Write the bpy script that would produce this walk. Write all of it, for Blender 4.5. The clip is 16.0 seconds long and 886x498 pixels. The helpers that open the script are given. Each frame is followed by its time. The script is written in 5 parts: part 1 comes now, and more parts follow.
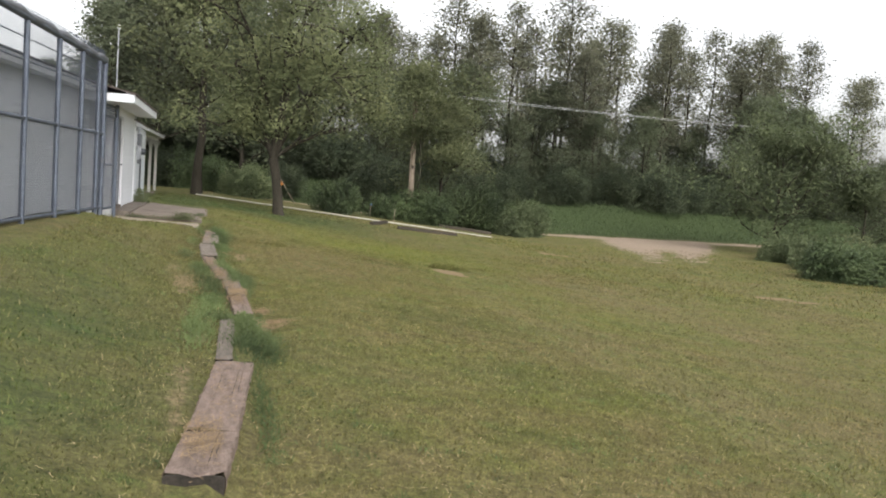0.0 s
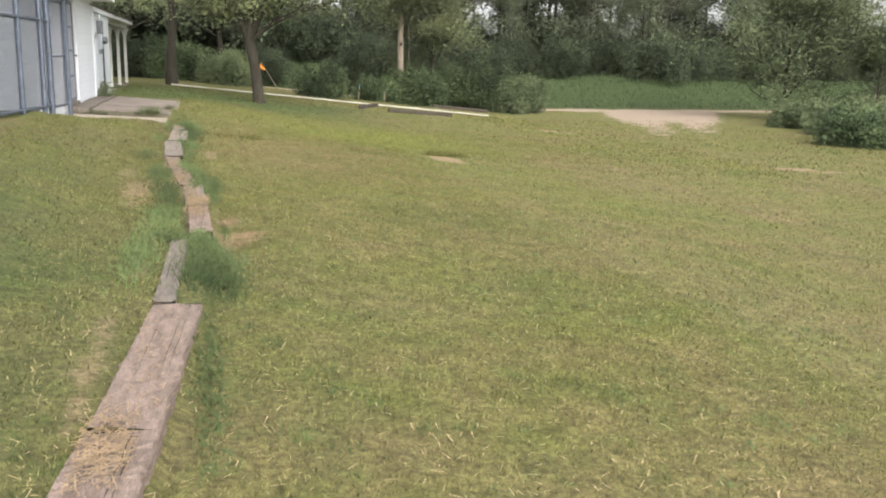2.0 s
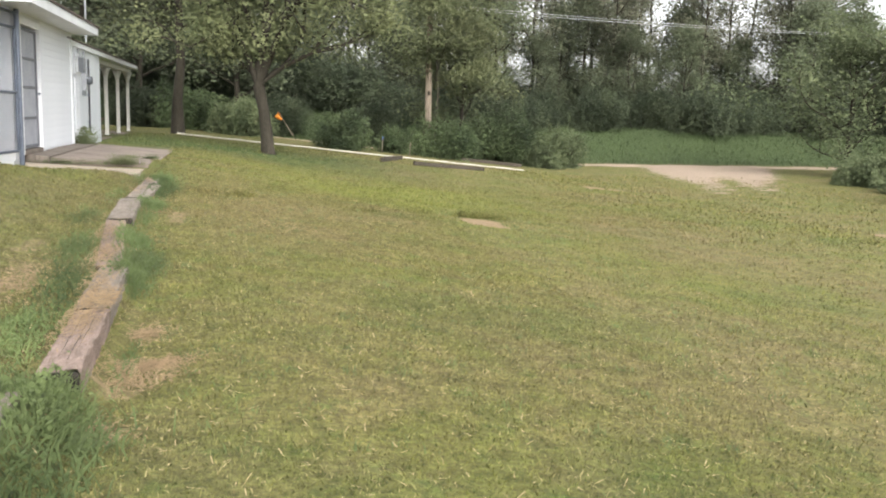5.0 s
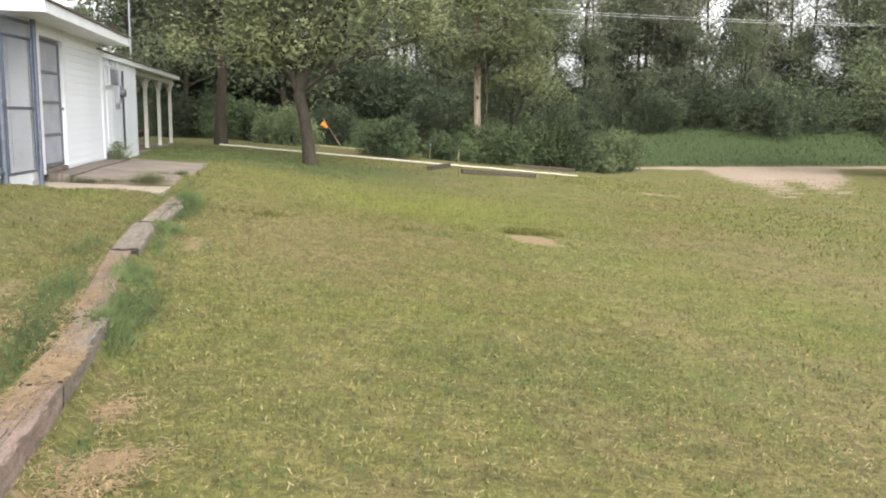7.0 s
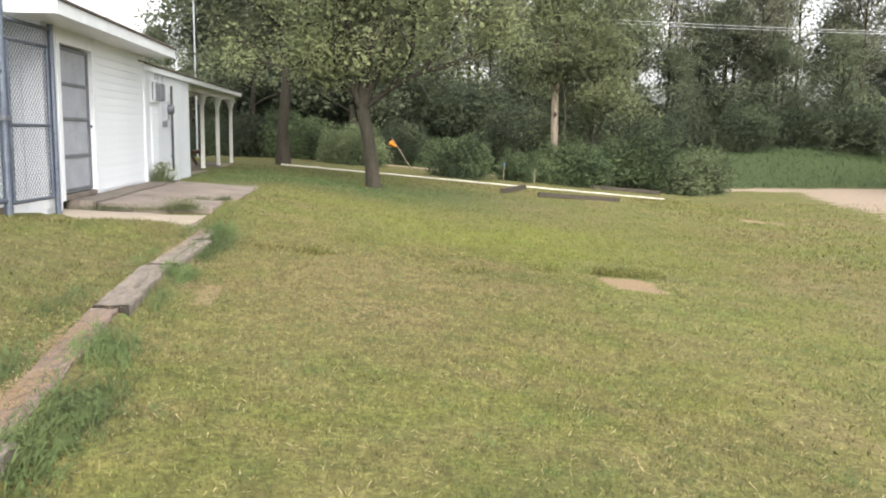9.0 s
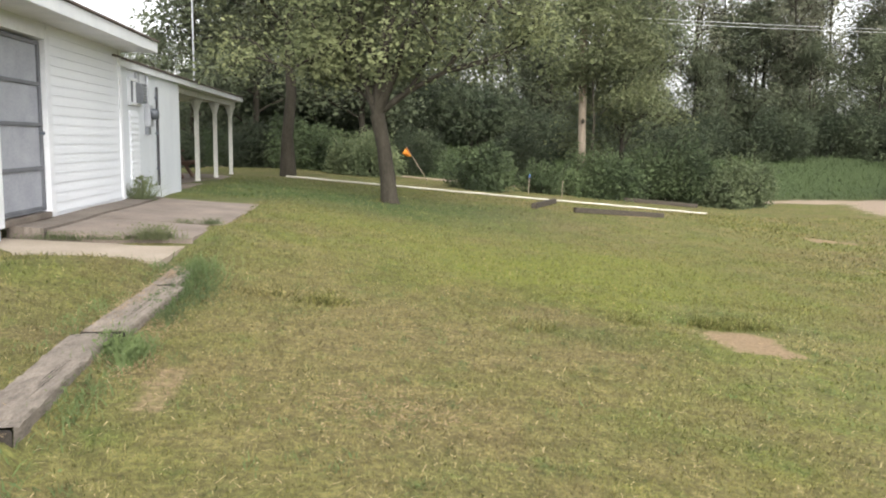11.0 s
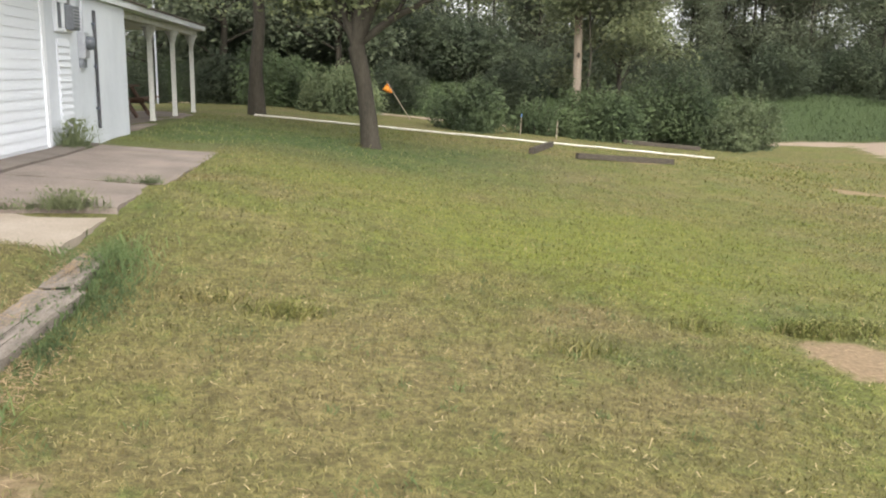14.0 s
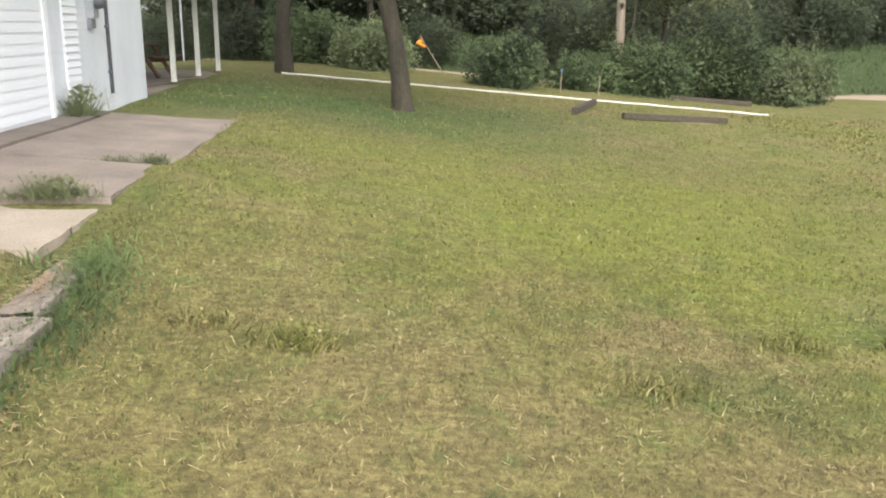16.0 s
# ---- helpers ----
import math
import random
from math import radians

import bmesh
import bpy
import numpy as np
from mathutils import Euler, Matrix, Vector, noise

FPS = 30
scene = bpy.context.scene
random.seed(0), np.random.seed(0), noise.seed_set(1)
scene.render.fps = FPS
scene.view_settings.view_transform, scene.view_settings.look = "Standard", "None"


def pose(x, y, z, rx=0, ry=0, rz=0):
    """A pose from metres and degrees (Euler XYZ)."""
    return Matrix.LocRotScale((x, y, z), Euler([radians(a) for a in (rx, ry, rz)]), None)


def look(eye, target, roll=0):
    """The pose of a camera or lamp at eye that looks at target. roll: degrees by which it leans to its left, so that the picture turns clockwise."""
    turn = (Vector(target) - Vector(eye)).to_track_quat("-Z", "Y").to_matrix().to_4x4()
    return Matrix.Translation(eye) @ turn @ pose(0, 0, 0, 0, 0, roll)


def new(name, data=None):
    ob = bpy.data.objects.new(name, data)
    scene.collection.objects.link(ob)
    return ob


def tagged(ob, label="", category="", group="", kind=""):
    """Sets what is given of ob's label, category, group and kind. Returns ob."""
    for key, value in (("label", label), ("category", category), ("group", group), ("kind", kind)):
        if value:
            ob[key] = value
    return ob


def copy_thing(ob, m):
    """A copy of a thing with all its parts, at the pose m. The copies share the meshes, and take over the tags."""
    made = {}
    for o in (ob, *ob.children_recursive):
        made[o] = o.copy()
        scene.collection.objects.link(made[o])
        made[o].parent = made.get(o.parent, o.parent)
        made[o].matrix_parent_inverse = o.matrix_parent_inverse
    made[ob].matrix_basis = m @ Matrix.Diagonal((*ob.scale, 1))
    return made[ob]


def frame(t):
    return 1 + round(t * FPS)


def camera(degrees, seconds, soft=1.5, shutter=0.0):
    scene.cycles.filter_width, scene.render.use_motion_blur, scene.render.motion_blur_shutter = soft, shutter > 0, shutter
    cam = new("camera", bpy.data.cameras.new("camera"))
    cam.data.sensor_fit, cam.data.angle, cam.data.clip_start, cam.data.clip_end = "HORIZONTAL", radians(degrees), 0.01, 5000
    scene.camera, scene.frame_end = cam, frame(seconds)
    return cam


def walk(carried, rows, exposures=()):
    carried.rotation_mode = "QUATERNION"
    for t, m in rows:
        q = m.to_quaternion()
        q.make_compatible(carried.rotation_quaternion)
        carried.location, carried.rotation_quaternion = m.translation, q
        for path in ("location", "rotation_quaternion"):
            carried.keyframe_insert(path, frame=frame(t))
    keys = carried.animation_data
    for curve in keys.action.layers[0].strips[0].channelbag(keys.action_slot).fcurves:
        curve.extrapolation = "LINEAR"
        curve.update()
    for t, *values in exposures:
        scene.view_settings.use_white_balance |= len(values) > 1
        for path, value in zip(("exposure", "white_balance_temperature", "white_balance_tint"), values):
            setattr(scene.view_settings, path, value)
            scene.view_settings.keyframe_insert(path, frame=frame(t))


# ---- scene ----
E0 = 1.1
cam = camera(52.7, 16.0, soft=2.0)
# t, x, y, z, yaw, pitch, roll
ROWS = [
    (0, -0.711, -9.780, 1.293, -14.00, -4.44, -3.95),
    (0.5, -0.666, -9.324, 1.243, -14.76, -6.54, -2.95),
    (1, -0.609, -9.256, 1.276, -18.04, -7.48, -2.06),
    (1.5, -0.474, -8.881, 1.303, -16.51, -9.35, -1.26),
    (2, -0.301, -8.14, 1.271, -14.56, -12.12, -1.31),
    (2.5, -0.240, -6.99, 1.087, -13.24, -7.15, -2.67),
    (3, -0.009, -6.402, 1.001, -13.05, -7.58, -1.70),
    (5.5, 0.534, -4.245, 1.006, -12.70, -8.79, -1.54),
    (6, 0.649, -3.979, 1.033, -11.35, -8.74, -1.23),
    (6.5, 0.771, -3.737, 1.057, -10.29, -8.66, -0.77),
    (7, 0.828, -3.397, 1.079, -9.56, -8.55, -0.48),
    (7.5, 0.961, -3.061, 1.108, -8.41, -8.52, -0.48),
    (8, 1.082, -2.550, 1.119, -6.94, -8.23, -0.40),
    (8.5, 1.118, -1.853, 1.095, -5.79, -7.81, -0.30),
    (9, 1.132, -1.188, 1.074, -4.92, -7.43, -0.43),
    (9.5, 1.117, -0.563, 1.074, -4.41, -7.09, -0.43),
    (10, 1.040, 0.195, 1.064, -4.48, -6.87, -0.30),
    (12.5, 0.862, 3.647, 1.041, -4.11, -7.02, -0.58),
    (13, 0.796, 4.198, 0.991, -2.62, -7.80, -0.08),
    (13.5, 0.800, 4.275, 1.013, -8.27, -9.23, -0.59),
    (14, 0.934, 3.937, 1.103, -5.84, -11.01, -0.73),
    (14.5, 0.994, 3.789, 1.190, -3.33, -12.20, -0.33),
    (15, 1.103, 4.082, 1.285, 0.44, -12.38, 0.12),
    (15.5, 1.017, 4.510, 1.263, 0.25, -13.03, 0.27),
    (16, 0.990, 5.041, 1.207, -3.72, -14.09, -0.15),
]
walk(cam, [(t, pose(x, y, z, 90 + pitch, roll, yaw)) for t, x, y, z, yaw, pitch, roll in ROWS],
     exposures=[(0.0, E0 - 0.02), (0.5, E0 - 0.08), (1.0, E0 + 0.3), (1.5, E0 + 0.3), (2.0, E0 + 0.55), (2.5, E0 + 0.7), (3.0, E0 + 0.6), (7.0, E0 + 0.65), (8.5, E0 + 0.58), (9.0, E0 + 0.72), (10.0, E0 + 0.46), (12.5, E0 + 0.66), (13.0, E0 + 0.4), (14.0, E0 + 0.55), (15.0, E0 + 0.67), (16.0, E0 + 0.7)])

# ---- light ----
world = bpy.data.worlds.new("overcast_sky")
scene.world = world
world.use_nodes = True
wn = world.node_tree
sky = wn.nodes.new("ShaderNodeTexSky")
sky.sky_type, sky.sun_disc = "NISHITA", False
sky.sun_elevation, sky.sun_rotation = radians(40), radians(170)
sky.air_density, sky.dust_density, sky.ozone_density = 1.0, 3.7, 1.0
grey = wn.nodes.new("ShaderNodeHueSaturation")
grey.inputs["Saturation"].default_value = 0.12
wn.links.new(sky.outputs[0], grey.inputs["Color"])
wn.links.new(grey.outputs[0], wn.nodes["Background"].inputs[0])
wn.nodes["Background"].inputs[1].default_value = 0.15
sun = new("sun", bpy.data.lights.new("sun", "SUN"))
sun.data.energy, sun.data.angle, sun.data.color = 0.3, radians(40), (1.0, 0.95, 0.88)
sun.matrix_world = look((0, 0, 20), (-5.0, 23.0, 0))


# ---- plan: the ground's height and its bare places ----
def smooth(a, b, x):
    s = np.clip((np.asarray(x, float) - a) / (b - a), 0, 1)
    return s * s * (3 - 2 * s)


def tie_x(y):
    """The middle line of the timber edging."""
    return np.interp(y, [-12, -5.2, -2.6, -0.3, 2.7, 5.7, 8, 10.5], [-0.8, -0.75, -0.52, -0.42, -0.5, -0.82, -0.82, -0.83])


def ground_z(x, y):
    x, y = np.asarray(x, float), np.asarray(y, float)
    lawn = np.where(x < 0.7, -0.36 - 0.07 * (x - 0.7), np.where(x < 7, -0.36 - 0.11 * (x - 0.7), -1.053 - 0.4125 * (1 - np.exp(-np.maximum(x - 7, 0) / 5))))
    lawn = np.where(x < -2.5, -0.136, lawn)
    line = tie_x(np.minimum(y, 10.2))
    lawn = lawn - 0.12 * (1 - smooth(5, 9, y)) * smooth(0.05, 0.24, x - line)
    lawn = lawn - 0.08 * np.exp(-(((x - line - 0.3) / 0.3) ** 2)) * smooth(-1.2, -0.4, y) * (1 - smooth(2.2, 3.4, y))
    lawn = lawn + 0.15 * np.exp(-(((x + 1.05) / 0.5) ** 2)) * smooth(-1.14, -1.0, x) * smooth(9.5, 10.2, y) * (1 - smooth(17, 19, y))
    upper = np.minimum(-0.335 - 0.13 * (x + 0.5), -0.02)
    upper = np.where(x < -3, np.minimum(upper + 0.05, 0.05), upper)
    upper = upper + 0.17 * smooth(1.2, 2.9, -x) * (1 - smooth(8.6, 10.3, y))
    upper = upper + 0.15 * smooth(0.85, 1.3, -x) * smooth(8.4, 10.2, y) * (1 - smooth(10.25, 10.42, y)) * (1 - smooth(1.6, 2.9, -x))
    k = smooth(-0.1, 0.1, line - x)
    w = 1 - smooth(9, 13, y)
    kk = smooth(-2.2, 1.2, -x)
    z = w * (lawn * (1 - k) + upper * k) + (1 - w) * (lawn * (1 - kk) - 0.06 * kk)
    far = np.clip(-0.06 - 0.088 * (x + 1.3), -1.42, 0.0)
    w2 = smooth(17, 24, y)
    z = z * (1 - w2) + far * w2
    z = z - 0.13 * np.exp(-(((x + 0.66) / 0.5) ** 2) - ((y + 5.9) / 0.55) ** 2)
    z = z + smooth(39.0, 47.0, y + 0.02 * x) * 1.7
    return z


def bumps(x, y):
    return 0.012 * np.sin(1.7 * x + 0.6 * np.sin(1.1 * y)) * np.sin(1.3 * y + 0.8) + 0.006 * np.sin(5.1 * x + 2) * np.sin(4.3 * y + 1.0)


def blotch(x, y, s=1.0):
    return (np.sin(x * 2.3 / s + 1.3 * np.sin(y * 1.7 / s)) + np.sin(y * 3.1 / s + 1.1 * np.sin(x * 2.9 / s)) + 0.6 * np.sin((x + y) * 6.7 / s) + 0.5 * np.sin((x - 1.3 * y) * 9.1 / s)) / 3.1


BARE = [(-0.9, -3.2, 0.07, 0.6), (-0.8, -1.4, 0.08, 0.5), (4.36, 9.35, 0.44, 0.48), (14.4, 11.9, 0.55, 0.4), (14.9, 11.4, 0.4, 0.25), (-0.02, 0.66, 0.22, 0.13), (-0.14, 0.2, 0.2, 0.14), (-0.11, 1.41, 0.12, 0.22), (-0.2, -0.44, 0.16, 0.16), (-0.9, -3.48, 0.1, 0.8),
        (-1.07, 2.09, 0.14, 0.8), (-1.3, 3.6, 0.12, 0.4), (-0.26, 6.75, 0.12, 0.4), (-2.9, -1.0, 0.3, 0.7), (7.6, 24.2, 0.7, 0.4), (11.5, 21.5, 0.7, 0.4)]


def bare(x, y):
    """1 where the soil shows, 0 in the grass."""
    x, y = np.asarray(x, float), np.asarray(y, float)
    m = np.zeros(np.broadcast(x, y).shape)
    n = blotch(x, y, 0.35)
    for cx, cy, rx, ry in BARE:
        r = ((x - cx) / rx) ** 2 + ((y - cy) / ry) ** 2
        m = np.maximum(m, (1.0 if cx > 3 else 0.6) * (1 - smooth(0.5, 1.35, r + 0.9 * n)))
    return m


def gravel(x, y):
    """1 on the gravel drive and the road behind the hedge, 0 elsewhere."""
    x, y = np.asarray(x, float), np.asarray(y, float)
    n = blotch(x, y, 1.4)
    road = smooth(36.6, 37.4, y + 0.3 * n) * (1 - smooth(38.7, 39.2, y))
    left = 15.4 + (y - 21.5) * 0.3
    right = 18.6 + (y - 22) * 0.6
    drive = smooth(-1.2, 1.6, x - left + 0.2 * n) * smooth(-1.2, 1.6, right - x + 0.2 * n) * smooth(20.2, 23.8, y + 0.2 * n) * (1 - smooth(38, 39, y))
    strip = 1 - 0.55 * (np.exp(-((x - 0.5 * (left + right)) / 0.55) ** 2) * smooth(20, 23, y) * (1 - smooth(29, 33, y)))
    return np.maximum(np.where((x > 9) & (x < 29), road, road * 0.8), drive * strip * (0.6 + 0.4 * smooth(24, 32, y)))


# places of the lawn: x, y, size, and how lush (above 0) or dry (below 0)
GROWTH = [(-1.9, -3.2, 1.6, -0.6), (-1.7, -6.0, 1.3, -0.4), (2.9, 12.4, 1.6, 0.8), (4.4, 15.0, 1.7, 0.8), (1.6, 15.0, 1.8, 0.7), (3.6, 10.8, 0.9, 0.7), (4.9, 13.4, 1.8, 0.6), (5.2, 6.0, 1.5, 0.6), (3.2, 4.6, 1.0, 0.4), (3.0, -1.5, 0.9, 0.3),
          (-0.2, 9.6, 1.0, -0.5), (0.6, 8.4, 1.1, -0.9), (1.6, 8.6, 1.1, -0.8), (2.9, 9.6, 0.6, -0.7), (1.2, 6.2, 1.2, -0.6), (4.3, 1.2, 1.2, -0.7), (1.6, -4.5, 1.8, -0.6), (5.6, -1.8, 1.8, -0.7), (-1.8, -0.8, 1.6, -0.7), (-1.8, 6.0, 2.0, -0.5), (8.5, 8.0, 2.5, -0.4)]


def growth(x, y):
    """About -1 where the lawn is dry and brown, +1 where it is fresh and yellow-green."""
    x, y = np.asarray(x, float), np.asarray(y, float)
    g = 0.3 * blotch(x, y, 1.9) + 0.26 * blotch(x + 3, y - 7, 0.8)
    for cx, cy, r, v in GROWTH:
        g = g + 0.66 * v * np.exp(-(((x - cx) / r) ** 2 + ((y - cy) / (1.25 * r)) ** 2))
    return np.clip(g, -1, 1)


def darkened_grass(x, y):
    """1 where the lawn's colour is darker: the trees' shade painted over lush grass, and the upper lawn."""
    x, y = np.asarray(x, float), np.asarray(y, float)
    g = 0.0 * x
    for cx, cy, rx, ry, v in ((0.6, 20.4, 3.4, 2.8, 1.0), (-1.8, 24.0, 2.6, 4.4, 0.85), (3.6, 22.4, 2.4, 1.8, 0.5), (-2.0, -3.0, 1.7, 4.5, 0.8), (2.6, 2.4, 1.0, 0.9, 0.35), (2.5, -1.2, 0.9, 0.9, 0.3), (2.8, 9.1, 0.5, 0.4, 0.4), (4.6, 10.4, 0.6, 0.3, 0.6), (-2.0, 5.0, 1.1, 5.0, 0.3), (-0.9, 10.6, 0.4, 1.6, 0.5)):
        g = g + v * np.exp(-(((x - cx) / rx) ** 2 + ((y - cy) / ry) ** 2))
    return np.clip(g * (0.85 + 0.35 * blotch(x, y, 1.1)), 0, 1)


# ---- materials ----
def material(name, rough=0.8, metal=0.0):
    m = bpy.data.materials.new(name)
    m.use_nodes = True
    b = m.node_tree.nodes["Principled BSDF"]
    b.inputs["Roughness"].default_value, b.inputs["Metallic"].default_value = rough, metal
    b.inputs["Specular IOR Level"].default_value = 0.3
    return m, m.node_tree, b


def node(tree, kind, **sockets):
    n = tree.nodes.new(kind)
    for k, v in sockets.items():
        n.inputs[k.replace("_", " ")].default_value = v
    return n


def ramp(tree, fac, stops):
    r = tree.nodes.new("ShaderNodeValToRGB")
    e = r.color_ramp.elements
    while len(e) < len(stops):
        e.new(0.5)
    for el, (p, c) in zip(e, stops):
        el.position, el.color = p, (*c, 1)
    tree.links.new(fac, r.inputs[0])
    return r.outputs[0]


def noise_fac(tree, scale, detail=4.0, rough=0.55, coords=None, stretch=None):
    n = node(tree, "ShaderNodeTexNoise", Scale=scale, Detail=detail, Roughness=rough)
    if coords is None:
        coords = tree.nodes.new("ShaderNodeTexCoord").outputs["Object"]
    if stretch:
        mp = tree.nodes.new("ShaderNodeMapping")
        mp.inputs["Scale"].default_value = stretch
        tree.links.new(coords, mp.inputs[0])
        coords = mp.outputs[0]
    tree.links.new(coords, n.inputs["Vector"])
    return n.outputs[0]


def mix(tree, fac, a, b, blend="MIX"):
    m = tree.nodes.new("ShaderNodeMix")
    m.data_type, m.blend_type = "RGBA", blend
    for sock, v in ((m.inputs[0], fac), (m.inputs[6], a), (m.inputs[7], b)):
        if isinstance(v, (int, float)):
            sock.default_value = v
        elif isinstance(v, tuple):
            sock.default_value = (*v, 1)
        else:
            tree.links.new(v, sock)
    return m.outputs[2]


def bump(tree, bsdf, height, strength=0.3, distance=0.02):
    b = node(tree, "ShaderNodeBump", Strength=strength, Distance=distance)
    tree.links.new(height, b.inputs["Height"])
    tree.links.new(b.outputs[0], bsdf.inputs["Normal"])


def rough_surface(name, dark, light, scale=6.0, rough=0.85, metal=0.0, stretch=None, bumpy=0.3, fine=60.0, vary=0.0, grain=0.35):
    """A surface with stains at one scale and grain at another; vary: how much single pieces differ."""
    m, t, b = material(name, rough, metal)
    big, small = noise_fac(t, scale, 5, 0.6, None, stretch), noise_fac(t, fine, 3, 0.6, None, stretch)
    c = ramp(t, big, [(0.3, dark), (0.7, light)])
    c = mix(t, grain, c, ramp(t, small, [(0.3, tuple(v * 0.6 for v in dark)), (0.7, tuple(min(v * 1.2, 0.95) for v in light))]))
    if vary:
        info = t.nodes.new("ShaderNodeObjectInfo")
        hs = t.nodes.new("ShaderNodeHueSaturation")
        mr = node(t, "ShaderNodeMapRange")
        mr.inputs["To Min"].default_value, mr.inputs["To Max"].default_value = 1 - vary, 1 + vary
        t.links.new(info.outputs["Random"], mr.inputs["Value"])
        t.links.new(mr.outputs[0], hs.inputs["Value"])
        t.links.new(c, hs.inputs["Color"])
        c = hs.outputs[0]
    t.links.new(c, b.inputs["Base Color"])
    if bumpy:
        bump(t, b, small, bumpy, 0.01)
    return m


def vary(t, colour, fac, lo, hi, dark, light):
    """The colour made darker and lighter by a noise."""
    r = t.nodes.new("ShaderNodeMapRange")
    for key, v in (("From Min", lo), ("From Max", hi), ("To Min", dark), ("To Max", light)):
        r.inputs[key].default_value = v
    t.links.new(fac, r.inputs["Value"])
    m = t.nodes.new("ShaderNodeVectorMath")
    m.operation = "SCALE"
    t.links.new(colour, m.inputs[0])
    t.links.new(r.outputs[0], m.inputs["Scale"])
    return m.outputs[0]


def lawn_colour(t, fine=None):
    """Olive lawn with dried and lush places, at world size."""
    pos = t.nodes.new("ShaderNodeNewGeometry").outputs["Position"]
    flat = t.nodes.new("ShaderNodeVectorMath")
    flat.operation = "MULTIPLY"
    flat.inputs[1].default_value = (1, 1, 0)
    t.links.new(pos, flat.inputs[0])
    p = flat.outputs[0]
    wide = noise_fac(t, 0.3, 3, 0.6, p)
    mid = noise_fac(t, 1.3, 4, 0.6, p)
    c1 = ramp(t, wide, LAWN_WIDE)
    c2 = ramp(t, mid, LAWN_MID)
    c = mix(t, 0.5, c1, c2)
    grown = t.nodes.new("ShaderNodeAttribute")
    grown.attribute_name = "growth"
    lush = node(t, "ShaderNodeMapRange")
    lush.inputs["From Min"].default_value, lush.inputs["From Max"].default_value = 0.0, 1.0
    t.links.new(grown.outputs["Fac"], lush.inputs["Value"])
    dry = node(t, "ShaderNodeMapRange")
    dry.inputs["From Min"].default_value, dry.inputs["From Max"].default_value = 0.0, -1.0
    t.links.new(grown.outputs["Fac"], dry.inputs["Value"])
    c = mix(t, lush.outputs[0], c, (0.122, 0.131, 0.023))
    c = mix(t, dry.outputs[0], c, (0.148, 0.12, 0.05))
    # darker green, with the shade below the trees put into the colour
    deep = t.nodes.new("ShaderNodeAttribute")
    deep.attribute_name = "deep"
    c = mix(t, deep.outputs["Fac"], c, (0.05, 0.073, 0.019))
    tuft = noise_fac(t, 5.5, 4, 0.7, p)
    c = vary(t, c, tuft, 0.35, 0.65, 0.76, 1.26)
    c = mix(t, ramp(t, noise_fac(t, 3.1, 5, 0.7, p), [(0.55, (0.0, 0.0, 0.0)), (0.7, (0.55, 0.55, 0.55))]), c, (0.07, 0.115, 0.024))
    return c, p


LAWN_WIDE = [(0.38, (0.137, 0.107, 0.044)), (0.47, (0.124, 0.111, 0.034)), (0.55, (0.119, 0.119, 0.028)), (0.64, (0.089, 0.104, 0.024))]
LAWN_MID = [(0.36, (0.074, 0.090, 0.022)), (0.46, (0.110, 0.109, 0.033)), (0.56, (0.137, 0.117, 0.046)), (0.66, (0.173, 0.137, 0.064))]


def ragged(t, fac, noise_out, lo, hi, amp=1.5):
    """A soft mask made uneven at its edge."""
    s = t.nodes.new("ShaderNodeMath")
    s.operation = "MULTIPLY_ADD"
    s.inputs[1].default_value, s.inputs[2].default_value = amp, -amp / 2
    t.links.new(noise_out, s.inputs[0])
    a = t.nodes.new("ShaderNodeMath")
    a.operation = "MULTIPLY_ADD"
    t.links.new(fac, a.inputs[0])
    a.inputs[1].default_value = 1.0
    t.links.new(s.outputs[0], a.inputs[2])
    r = t.nodes.new("ShaderNodeMapRange")
    r.inputs["From Min"].default_value, r.inputs["From Max"].default_value = lo, hi
    t.links.new(a.outputs[0], r.inputs["Value"])
    m = t.nodes.new("ShaderNodeMath")
    m.operation = "MULTIPLY"
    u = t.nodes.new("ShaderNodeMapRange")
    u.inputs["From Min"].default_value, u.inputs["From Max"].default_value = 0.02, 0.2
    t.links.new(fac, u.inputs["Value"])
    t.links.new(r.outputs[0], m.inputs[0])
    t.links.new(u.outputs[0], m.inputs[1])
    return m.outputs[0]


